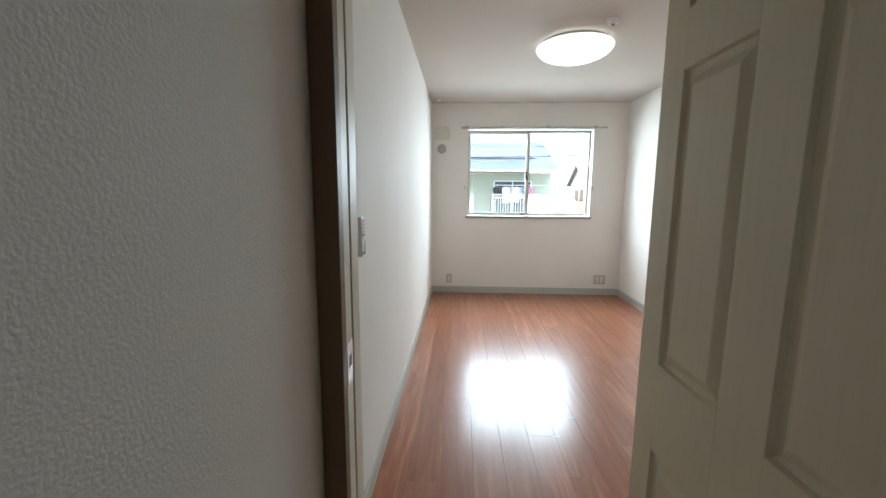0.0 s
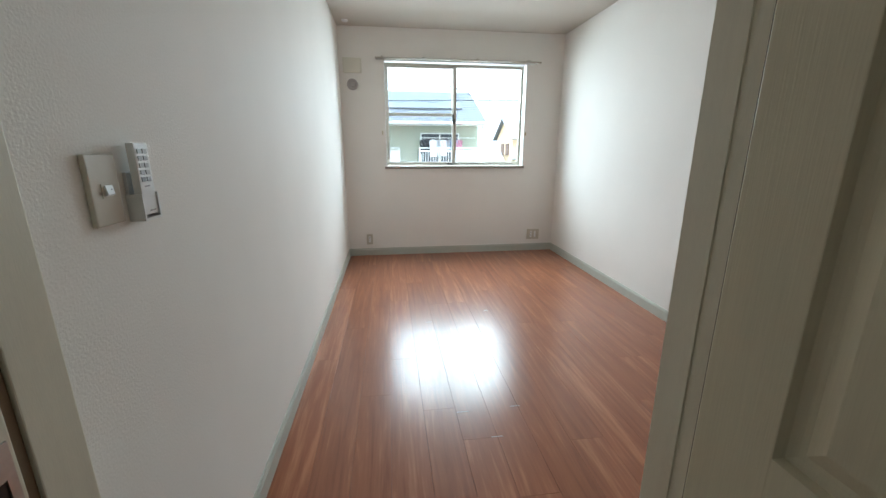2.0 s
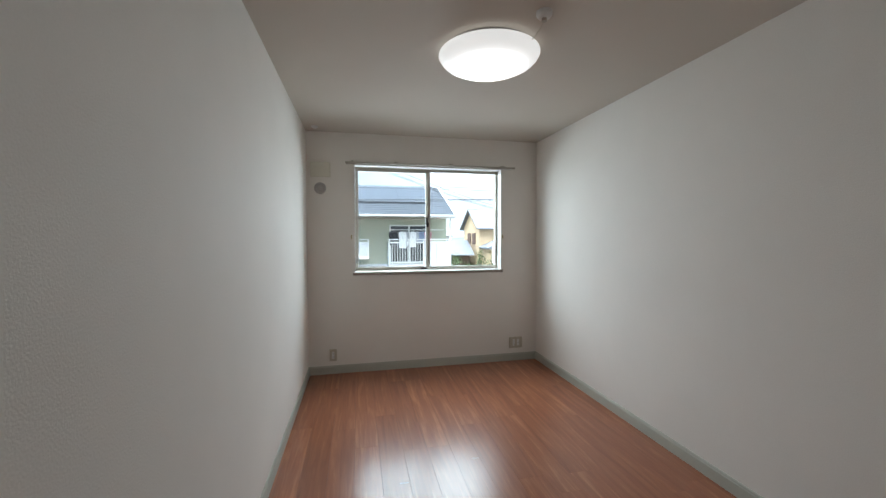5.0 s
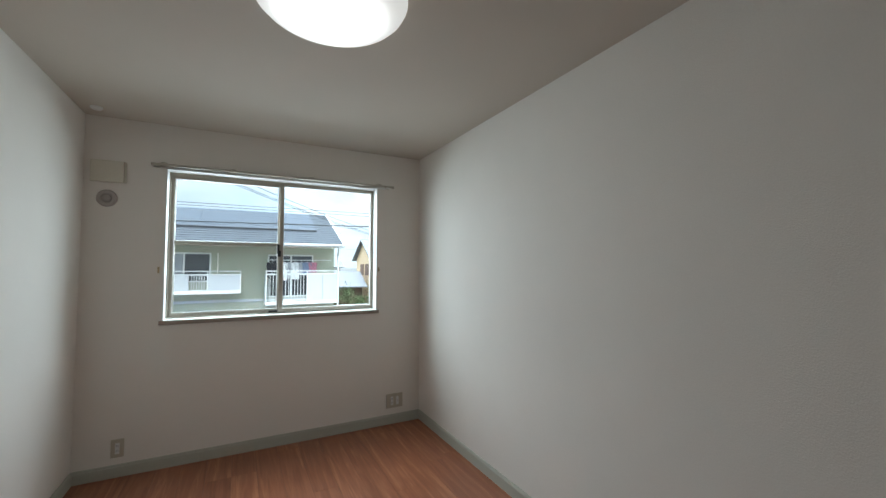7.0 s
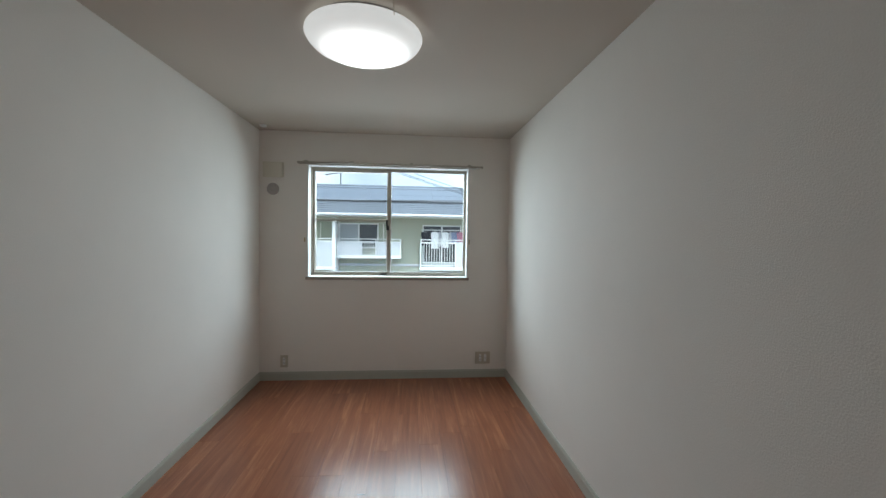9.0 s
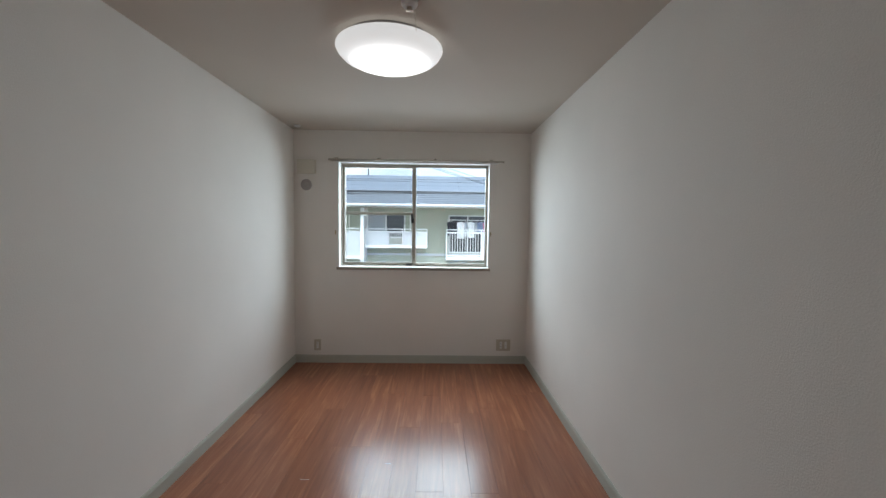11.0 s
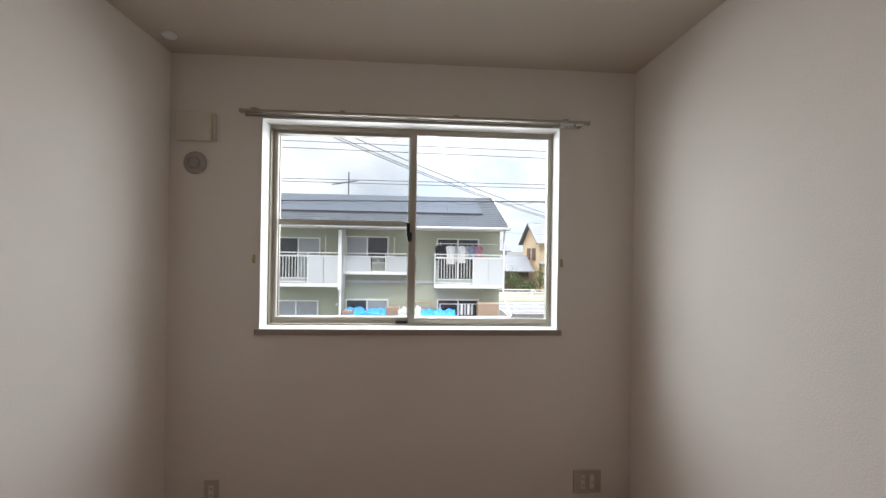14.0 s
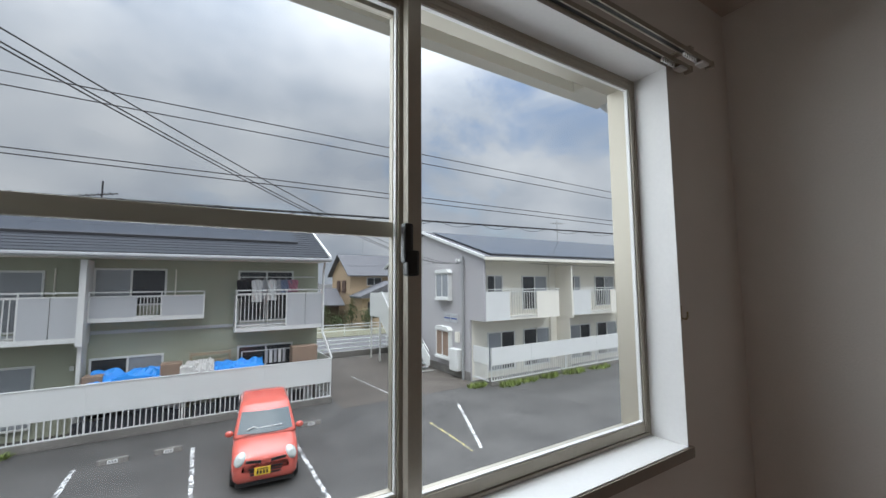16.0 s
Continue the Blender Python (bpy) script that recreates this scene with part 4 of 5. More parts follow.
crumpled("tarpaulin", -1.95, -0.1, 19.4, 20.1, -1.62, 0.30, TARP, "bright blue tarpaulin over stored things on the terrace", "tarpaulin", 3)
crumpled("tarpaulin", 1.35, 3.0, 19.4, 20.1, -1.66, 0.26, TARP, "bright blue tarpaulin over stored things on the terrace", "tarpaulin", 8)
crumpled("cloth_heap", 0.4, 1.4, 19.4, 20.1, -1.55, 0.34, RAG, "crumpled pale cloth heap on the terrace", "cloth", 5)
for x0, x1, z1 in ((-0.15, 0.45, -1.18), (4.0, 4.95, -0.98), (-2.1, -1.6, -1.35)):
    c = tagged(new("cardboard_box", mesh_of("cardboard_box", boxes(((x0, 19.55, -1.735), (x1, 20.1, z1)), bevel=0.02), CARD)), "brown cardboard box stored on the terrace", "box", "stored boxes")
    if x0 > 3.5:
        s = thing("box_stand", (0, 0, 0), "grey stand under a stored box", "stand")
        part("top", boxes(((3.95, 19.5, -1.78), (5.0, 20.15, -1.735))), GREY_WALL, s)
        for lx in (3.98, 4.92):
            part("leg", boxes(((lx, 19.55, G), (lx + 0.05, 20.1, -1.78))), GREY_WALL, s)
rack = thing("wooden_frame", (0.75, 20.25, G), "pale wooden frame leaning on the terrace", "wooden frame")
part("rail", boxes(((-0.1, 0, 2.1), (1.2, 0.05, 2.2)), ((-0.1, 0, 1.85), (1.2, 0.05, 1.93))), PLANTER, rack)
part("upright", boxes(((-0.1, -0.01, 0), (-0.02, 0.06, 2.24)), ((1.12, -0.01, 0), (1.2, 0.06, 2.24))), PLANTER, rack)
rack2 = thing("drying_rack", (3.2, 20.1, G), "white terrace drying rack with small cloths", "drying rack")
part("rail", rods(((-0.9, 0, 2.12), (0.95, 0, 2.12), 0.015)), OUT_WHITE, rack2)
part("post", rods(((-0.9, 0, 0), (-0.9, 0, 2.12), 0.02)), OUT_WHITE, rack2)
part("post", rods(((0.95, 0, 0), (0.95, 0, 2.12), 0.02)), OUT_WHITE, rack2)
for k in range(5):
    part("cloth", boxes(((-0.1 + k * 0.16, -0.01, 1.62), (0.0 + k * 0.16, 0.01, 2.1)), bevel=0.003), CLOTHS[1 if k % 2 else 2], rack2)
for x in (-4.8, -7.5, 0.2, 4.4):
    ac = thing("outdoor_unit", (x, 19.9, G), "grey box behind the fence bars", "outdoor unit", "outdoor units")
    part("case", boxes(((-0.4, -0.15, 0.05), (0.4, 0.15, 0.62)), bevel=0.015), GREY_WALL, ac)
    part("fan_guard", boxes(((-0.33, -0.165, 0.12), (0.08, -0.15, 0.55)), bevel=0.004), DARK_EDGE, ac)
tank = thing("terrace_board", (0, 0, 0), "dark boards behind the fence bars", "boards")
for k in range(7):
    part("board", boxes(((-2.2 + k * 0.75, 19.32, G), (-1.5 + k * 0.75, 19.36, -2.62 + 0.06 * (k % 3)))), ROOF_SLATE, tank)

# aerial and street pole behind the green house
aerial = thing("roof_aerial", (-2.6, 23.6, 4.3), "thin metal television aerial on the roof", "aerial")
part("mast", rods(((0, 0, 0), (0, 0, 1.3), 0.032)), DARK_EDGE, aerial)
part("boom", rods(((-0.9, 0, 0.6), (0.5, 0, 0.85), 0.026)), DARK_EDGE, aerial)
for k in range(7):
    part("element", rods(((-0.8 + k * 0.18, -0.25, 0.62 + k * 0.032), (-0.8 + k * 0.18, 0.25, 0.62 + k * 0.032), 0.02)), DARK_EDGE, aerial)

# -- the cream and grey apartment house --
B = thing("apartment_building", (0, 0, 0), "two-storey cream apartment house with a grey gable wall", "building")
BX, BY, BE, BR = 12.05, 18.9, 17.6, 34.0
part("wall", boxes(((BX + 0.002, BY, G), (BR, 28.6, 2.55))), CREAM_WALL, B, "cream render")
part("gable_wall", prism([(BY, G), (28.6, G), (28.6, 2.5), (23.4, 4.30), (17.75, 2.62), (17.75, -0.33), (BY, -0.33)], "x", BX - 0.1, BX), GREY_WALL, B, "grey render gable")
part("plinth", boxes(((BX - 0.13, BY - 0.02, G), (BX - 0.1, 28.6, G + 0.4))), CONCRETE, B)
broof = slope_roof(BX - 0.18, BR, BE, 2.66, 23.4, 4.40, B, TILE_ROOF, 16)
slope_roof(BX - 0.18, BR, 29.0, 2.50, 23.4, 4.40, B, TILE_ROOF, 10)
part("verge_board", prism([(BE - 0.05, 2.54), (BE - 0.05, 2.68), (23.4, 4.46), (29.0, 2.54), (29.0, 2.40), (23.4, 4.30)], "x", BX - 0.26, BX - 0.18), OUT_WHITE, B)
part("eave_board", boxes(((BX - 0.2, BE - 0.06, 2.50), (BR, BE, 2.64))), CREAM_WALL, B)
part("soffit", boxes(((BX, BE, 2.50), (BR, BY, 2.54))), CREAM_WALL, B)
sb = (23.4 - BE, 4.40 - 2.66)
for c in range(10):
    for r_ in range(4):
        a, b = 0.03 + r_ * 0.23, 0.03 + (r_ + 1) * 0.23 - 0.004
        q = [(BE + sb[0] * t_, 2.66 + sb[1] * t_ + dz) for t_, dz in ((a, 0.07), (b, 0.07), (b, 0.11), (a, 0.11))]
        part("solar_panel", prism(q, "x", BX + 0.3 + c * 1.7, BX + 0.3 + c * 1.7 + 1.69), SOLAR_GLOSS, B)
part("panel_edge", boxes(((BX + 0.3, BE + 0.1, 2.70), (BX + 17.3, BE + 0.16, 2.80))), DARK_EDGE, B)
for k in range(3):
    x = BX + k * 5.95
    b = part("balcony", boxes(((x + 0.02, 17.85, -0.33), (x + 4.9, BY, -0.2))), CREAM_WALL, B, "cream balcony with a railing bay")
    part("panel", boxes(((x + 0.02, 17.82, -0.33), (x + 1.5, 17.86, 1.0))), OUT_WHITE, b)
    part("panel", boxes(((x + 3.3, 17.82, -0.33), (x + 4.9, 17.86, 1.0))), CREAM_WALL, b)
    part("top_rail", boxes(((x, 17.80, 1.10), (x + 4.92, 17.87, 1.14)), ((x, 17.815, 1.0), (x + 4.92, 17.865, 1.03))), OUT_WHITE, b)
    grille(x + 1.5, x + 3.3, 17.84, -0.2, 1.0, b, 0.16)
    part("partition", boxes(((x + 5.83, 17.75, -0.48), (x + 5.93, BY, 2.3))), CREAM_WALL, B)
    part("partition", boxes(((x + 5.85, 18.0, G), (x + 5.91, BY, -0.48))), CREAM_WALL, B)
    frame_window(x + 0.92, x + 1.95, 0.9, 1.82, BY, B, DARK_GLASS, PALE_GLASS)
    frame_window(x + 3.28, x + 5.12, 0.0, 1.80, BY, B, DARK_GLASS, PALE_GLASS)
    frame_window(x + 0.92, x + 2.7, -2.9, -1.0, BY, B, PALE_GLASS, DARK_GLASS)
    frame_window(x + 3.3, x + 5.2, -2.9, -0.98, BY, B, DARK_GLASS, PALE_GLASS)
    part("pipe", rods(((x + 5.3, BY - 0.05, G), (x + 5.3, BY - 0.05, 2.4), 0.04)), CREAM_WALL, B)


def bay(z0, z1):
    w = part("bay_window", boxes(((BX - 0.32, 20.45, z0), (BX - 0.1, 20.52, z1)), ((BX - 0.32, 21.68, z0), (BX - 0.1, 21.75, z1)), ((BX - 0.32, 20.52, z1 - 0.08), (BX - 0.1, 21.68, z1)), ((BX - 0.32, 20.52, z0), (BX - 0.1, 21.68, z0 + 0.08)), ((BX - 0.32, 21.07, z0 + 0.08), (BX - 0.26, 21.13, z1 - 0.08))), OUT_WHITE, B, "white boxed bay window")
    part("hood", prism([(20.38, z1), (21.82, z1), (21.6, z1 + 0.18), (20.6, z1 + 0.18)], "x", BX - 0.38, BX - 0.1), OUT_WHITE, w)
    part("sill", boxes(((BX - 0.36, 20.4, z0 - 0.12), (BX - 0.1, 21.8, z0))), OUT_WHITE, w)
    for a, c in ((20.52, 21.07), (21.13, 21.68)):
        part("pane", boxes(((BX - 0.30, a, z0 + 0.08), (BX - 0.28, c, z1 - 0.08))), PALE_GLASS if z0 > 0 else CARD, w)


bay(0.66, 1.98)
bay(-2.35, -0.98)
part("sign_panel", boxes(((BX - 0.16, 20.55, -0.55), (BX - 0.1, 21.15, -0.12))), PANEL_WHITE, B, "white plate with a blue stripe")
part("sign_panel", boxes(((BX - 0.16, 19.9, -0.55), (BX - 0.1, 20.5, -0.12))), PANEL_WHITE, B, "white plate with a blue stripe")
for y0 in (20.58, 19.93):
    part("sign_stripe", boxes(((BX - 0.168, y0, -0.40), (BX - 0.16, y0 + 0.54, -0.33))), material("sign_blue", (0.06, 0.10, 0.30), 0.5), B)
    part("sign_text_bar", boxes(((BX - 0.168, y0 + 0.03, -0.26), (BX - 0.16, y0 + 0.4, -0.22))), GREY_PRINT, B)
part("meter_box", boxes(((BX - 0.22, 19.75, -1.5), (BX - 0.1, 20.05, -1.0)), bevel=0.015), CREAM_WALL, B)
heater = part("water_heater", boxes(((BX - 0.45, 19.55, -2.85), (BX - 0.1, 20.25, -1.8)), bevel=0.04), OUT_WHITE, B, "white rounded water heater box")
bf = thing("fence", (0, 0, 0), "white steel fence of the cream house on a low kerb", "fence")
part("kerb_wall", boxes(((12.2, 17.6, G), (30, 17.75, G + 0.2))), CONCRETE, bf)
for i in range(7):
    a = 12.24 + i * 2.45
    part("upper_panel", boxes(((a, 17.63, -2.28), (a + 2.44, 17.67, -1.52))), OUT_WHITE, bf)
    part("post", boxes(((a, 17.68, -3.0), (a + 0.05, 17.72, -1.53))), OUT_WHITE, bf)
grille(12.24, 29.4, 17.65, -3.0, -2.28, bf, 0.15, 0.016)
part("side_panel", boxes(((12.1, 17.72, -2.28), (12.14, 18.88, -1.52))), OUT_WHITE, bf)
part("side_rail", boxes(((12.1, 17.72, -3.0), (12.14, 18.88, -2.95))), OUT_WHITE, bf)
for k in range(7):
    part("side_bar", boxes(((12.105, 17.78 + k * 0.16, -2.95), (12.135, 17.81 + k * 0.16, -2.28))), OUT_WHITE, bf)
pl = thing("service_pole", (11.85, 19.35, G), "slim grey service pole with insulators at the gable", "utility pole")
part("pole", rods(((0, 0, 0), (0, 0, 5.95), 0.07), n=14), GALV, pl)
part("cross_arm", boxes(((-0.35, -0.03, 5.6), (0.2, 0.03, 5.68))), GALV, pl)
for dx in (-0.33, -0.18, 0.16):
    part("insulator", lathe([(0.0, 0.0), (0.05, 0.0), (0.06, 0.06), (0.04, 0.1), (0.05, 0.14), (0.0, 0.16)], 10, (dx, 0, 5.68)), OUT_WHITE, pl)
ba = thing("roof_aerial", (22.2, 22.5, 4.1), "thin metal television aerial on the roof", "aerial")
part("mast", rods(((0, 0, 0), (0, 0, 1.7), 0.025)), GALV, ba)
part("boom", rods(((-0.5, 0, 1.5), (0.6, 0, 1.5), 0.02)), GALV, ba)
for k in range(6):
    part("element", rods(((-0.4 + k * 0.18, -0.3, 1.5), (-0.4 + k * 0.18, 0.3, 1.5), 0.012)), GALV, ba)

# outside stair
stair = thing("outside_stair", (0, 0, 0), "white steel outside stair with solid side panels", "stair")
NS = 15
for k in range(NS):
    z = G + (k + 1) * (2.75 / NS)
    part("tread", boxes(((10.25, 22.0 + k * 0.24, z - 0.05), (11.4, 22.0 + k * 0.24 + 0.27, z))), GALV, stair)
part("side_panel", prism([(21.9, G + 0.05), (22.3, G + 0.05), (25.75, -0.62), (25.75, 0.92), (25.45, 0.92), (21.9, -2.15)], "x", 10.15, 10.22), OUT_WHITE, stair)
part("side_panel", prism([(21.9, G + 0.3), (22.3, G + 0.05), (25.75, -0.62), (25.75, 0.3), (21.9, -2.45)], "x", 11.4, 11.46), OUT_WHITE, stair)
part("landing", boxes(((10.15, 25.6, -0.6), (11.9, 27.3, -0.45))), OUT_WHITE, stair)
part("landing_panel", boxes(((10.15, 25.76, -0.45), (10.2, 27.3, 0.85)), ((10.2, 27.25, -0.45), (11.9, 27.3, 0.85))), OUT_WHITE, stair)
for x, y in ((10.2, 25.8), (10.2, 27.2), (11.6, 27.2)):
    part("post", boxes(((x, y, G), (x + 0.08, y + 0.08, -0.6))), OUT_WHITE, stair)
part("base_slab", boxes(((10.0, 21.6, G), (11.6, 22.5, G + 0.06))), CONCRETE, stair)
part("handrail", rods(((10.18, 21.95, -2.1), (10.18, 25.5, 0.97), 0.025), ((11.43, 21.95, -2.2), (11.43, 25.7, 0.5), 0.025)), OUT_WHITE, stair)

# guard rails by the street
for y in (28.9, 38.2):
    gr = thing("guard_rail", (0, y, G), "white pipe guard rail along the street", "guard rail", "guard rails")
    for z in (0.45, 0.75, 1.0):
        part("pipe", rods(((-20, 0, z), (60, 0, z), 0.03)), OUT_WHITE, gr)
    for k in range(20):
        part("post", rods(((-20 + k * 4, 0, 0), (-20 + k * 4, 0, 1.05), 0.04)), OUT_WHITE, gr)


# -- houses beyond the street --
def house(x0, x1, y0, y1, ze, zr, wall, roofing, label):
    h = thing("house", (0, 0, 0), label, "house", "houses beyond the street")
    part("wall", boxes(((x0, y0, G), (x1, y1, ze))), wall, h)
    ym = (y0 + y1) / 2
    part("gable", prism([(y0, ze), (y1, ze), (ym, zr - 0.1)], "x", x0, x1), wall, h)
    slope_roof(x0 - 0.5, x1 + 0.5, y0 - 0.6, ze - 0.15, ym, zr, h, roofing, 12, 0.12)
    slope_roof(x0 - 0.5, x1 + 0.5, y1 + 0.6, ze - 0.15, ym, zr, h, roofing, 12, 0.12)
    return h


H1 = house(15.1, 25.0, 46.0, 53.0, 2.5, 4.9, OCHRE, TILE_ROOF, "ochre two-storey house with a grey tiled roof")
frame_window(17.0, 18.8, 1.2, 2.1, 46.0, H1, DARK_GLASS, DARK_GLASS)
for y in (47.5, 49.6):
    part("window", boxes(((15.0, y, 0.4), (15.1, y + 1.3, 1.8))), BROWN, H1)
part("porch_wall", boxes(((15.4, 43.0, G), (22.5, 46.0, 0.1))), OCHRE, H1)
part("porch_roof", prism([(15.0, 0.1), (19.0, 1.75), (23.0, 0.1), (23.0, -0.1), (15.0, -0.1)], "y", 42.4, 46.0), TILE_ROOF, H1, "grey tiled porch roof")
part("porch_window", boxes(((16.0, 42.96, -2.2), (18.5, 43.02, -0.5))), DARK_GLASS, H1)
house(9.5, 14.0, 46.5, 52.0, -0.7, 0.9, BROWN, TILE_ROOF, "low brown boarded shed with a pitched roof")
house(7.0, 14.5, 60.0, 68.0, 1.6, 3.2, GREY_WALL, TILE_ROOF, "grey house far behind the shed")
mast = thing("roof_aerial", (17.8, 49.5, 4.9), "thin metal television aerial on the roof", "aerial")
part("mast", rods(((0, 0, 0), (0, 0, 2.0), 0.03)), GALV, mast)
part("boom", rods(((-0.6, 0, 1.8), (0.6, 0, 1.8), 0.025)), GALV, mast)
for i, (x0, x1, y, ze, zr) in enumerate(((-30, -16, 44, 2.4, 4.2), (26, 38, 52, 2.2, 4.0), (40, 55, 48, 2.4, 4.4), (-60, -40, 60, 2.4, 4.4))):
    house(x0, x1, y, y + 8, ze, zr, CREAM_WALL, TILE_ROOF, "pale house with a grey tiled roof beyond the street")


# -- greenery --
def tuft(x, y, r, h, n, seed, name="weeds", label="tuft of green weeds at the kerb", z=G):
    rnd = random.Random(seed)
    bm = bmesh.new()
    for _ in range(n):
        a, d = rnd.uniform(0, 6.28), r * math.sqrt(rnd.random())
        bx, by = x + d * math.cos(a), y + d * math.sin(a) * 0.5
        b = rnd.uniform(0, 6.28)
        lean, w, hh = rnd.uniform(0.05, 0.22), rnd.uniform(0.012, 0.035), h * rnd.uniform(0.4, 1.0)
        ux, uy = math.cos(b), math.sin(b)
        p = [(bx - uy * w, by + ux * w, z), (bx + uy * w, by - ux * w, z), (bx + ux * lean * 0.5 + uy * w * 0.9, by + uy * lean * 0.5 - ux * w * 0.9, z + hh * 0.6), (bx + ux * lean, by + uy * lean, z + hh), (bx + ux * lean * 0.5 - uy * w * 0.9, by + uy * lean * 0.5 + ux * w * 0.9, z + hh * 0.6)]
        bm.faces.new([bm.verts.new(q) for q in p])
    return tagged(new(name, mesh_of(name, bm, LEAF)), label, "weeds", "", "stuff")


for i, (x, y, r, h, n) in enumerate(((-4.4, 18.95, 0.4, 0.32, 110), (-3.6, 19.0, 0.25, 0.2, 50), (11.6, 17.9, 0.5, 0.25, 120), (13.0, 17.3, 0.6, 0.3, 130), (14.2, 17.4, 0.6, 0.25, 110), (15.6, 17.45, 0.6, 0.3, 160), (17.4, 17.45, 0.8, 0.3, 160), (19.5, 17.45, 0.8, 0.25, 120), (-7.0, 18.95, 0.6, 0.25, 120))):
    tuft(x, y, r, h, n, i + 40)


def shrub(x, y, z, r, h, n, seed, label):
    t = thing("shrub", (x, y, z), label, "shrub", "shrubs by the shed")
    rnd = random.Random(seed)
    part("stem", rods(((0, 0, 0), (0.05, 0, h * 0.6), 0.05), ((0, 0, h * 0.2), (0.3 * r, 0.1, h * 0.7), 0.03), ((0, 0, h * 0.25), (-0.3 * r, -0.1, h * 0.75), 0.03)), BROWN, t)
    bm = bmesh.new()
    for _ in range(n):
        v = Vector((rnd.gauss(0, 0.42), rnd.gauss(0, 0.42), rnd.gauss(0, 0.3)))
        c = Vector((v.x * r, v.y * r, h * 0.65 + v.z * h))
        if c.z < 0.05:
            continue
        s = rnd.uniform(0.06, 0.13)
        q = Euler((rnd.uniform(0, 6), rnd.uniform(0, 6), rnd.uniform(0, 6))).to_matrix()
        bm.faces.new([bm.verts.new(c + q @ Vector(p)) for p in ((-s, 0, 0), (0, -s * 0.5, 0), (s, 0, 0), (0, s * 0.5, 0))])
    part("leaves", bm, SHRUB, t)


for i, (x, y, r, h) in enumerate(((13.2, 44.5, 0.9, 1.2), (14.6, 44.0, 0.7, 2.3), (12.0, 45.2, 0.8, 2.0), (10.6, 45.3, 0.8, 1.9), (15.6, 42.0, 0.8, 1.7))):
    shrub(x, y, G, r, h, 500, i + 70, "green leafy shrub near the brown shed")


# -- cables --
def cable(p, q, sag, r, name="overhead_cable", label="thin black overhead cable", n=24):
    p, q = Vector(p), Vector(q)
    pts = [p.lerp(q, k / n) - Vector((0, 0, sag * 4 * (k / n) * (1 - k / n))) for k in range(n + 1)]
    cu = bpy.data.curves.new(name, "CURVE")
    cu.dimensions, cu.bevel_depth, cu.bevel_resolution = "3D", r, 1
    s = cu.splines.new("POLY")
    s.points.add(n)
    for k, v in enumerate(pts):
        s.points[k].co = (*v, 1)
    cu.materials.append(WIRE)
    return tagged(new(name, cu), label, "cable", "overhead cables")


for z0, z1 in ((2.615, 2.575), (2.54, 2.495), (2.20, 2.205), (2.17, 2.16)):
    dz = (z1 - z0) / 3.93
    cable((-30, 6.3, z0 - 29.5 * dz), (33.4, 6.3, z1 + 30 * dz), 0.02, 0.0036)
cable((-30, 6.3, 1.955 - 29.5 * 0.0173), (33.4, 6.3, 2.023 + 30 * 0.0173), 0.02, 0.0085, "overhead_cable", "thick black overhead cable bundle with a looping wire")
loops = bpy.data.objects["overhead_cable.004"]
bm = bmesh.new()
pts = []
for k in range(361):
    x = -6 + k * 0.05
    zb = 1.955 + (x + 0.53) * 0.0173
    pts.append((x, 6.3 + 0.01 * math.sin(x * 12), zb - 0.01 - 0.045 * abs(math.sin(x * 6.2 + 0.5 * math.sin(x * 2)))))
for a, b in zip(pts, pts[1:]):
    rod(bm, a, b, 0.0022, 4)
part("loop_wire", bm, WIRE, loops)
for k in range(3):
    cable((-3.0, 4.30, (3.70, 3.725, 3.80)[k]), (11.85 + (-0.33, -0.18, 0.16)[k], 19.35, G + 5.60), 0.69, 0.006)
for y in (6.3,):
    for x in (-30, 33.4):
        up = thing("utility_pole", (x, y, G), "tall grey concrete utility pole carrying the cables", "utility pole", "utility poles")
        part("pole", rods(((0, 0, 0), (0, 0, 7.2), 0.14), n=14), CONCRETE, up)
        part("cross_arm", boxes(((-0.05, -0.6, 6.1), (0.05, 0.6, 6.2))), GALV, up)
cable((11.85, 19.35, 2.5), (9.4, 44, 3.6), 0.3, 0.008)
cable((11.85, 19.35, 2.62), (30, 17.4, 2.4), 0.15, 0.008)

# own eave above the window
eave = thing("eave", (0, 0, 0), "cream soffit and gutter of the own roof above the window", "eave", kind="structure")
part("soffit", boxes(((-4, 4.165, 2.42), (2.6, 4.62, 2.46))), CREAM_WALL, eave)
part("fascia", boxes(((-4, 4.60, 2.36), (2.6, 4.66, 2.6))), CREAM_WALL, eave)
part("gutter_bracket", boxes(((2.35, 4.3, 2.36), (2.62, 4.62, 2.42)), bevel=0.02), CREAM_WALL, eave)
part("downpipe", rods(((2.6, 4.62, 2.4), (2.72, 4.5, 2.22), 0.04), ((2.72, 4.5, 2.22), (2.98, 4.25, 2.0), 0.035), ((2.98, 4.25, 2.0), (2.98, 4.25, -3.1), 0.035), n=14), OUT_WHITE, eave)


# -- the red car --
CAR_RED = material("coral_red_car_paint", (0.60, 0.115, 0.085), 0.25, vary=0.03, scale=1, fine=10, bump=0, coat=0.6)
CAR_GLASS = material("car_glass", (0.08, 0.10, 0.105), 0.08, vary=0.25, scale=1.5, bump=0, spec=0.4)
LAMP_GLASS = material("headlamp_glass", (0.46, 0.49, 0.46), 0.1, vary=0.2, scale=9, bump=0, spec=0.9)
PLATE = material("yellow_plate", (0.72, 0.46, 0.04), 0.5, bump=0)
TYRE = material("tyre_rubber", (0.02, 0.02, 0.021), 0.8)
car = thing("car", (2.30, 13.42, G), "small coral red hatchback car parked in a marked bay", "car", turn=-6)


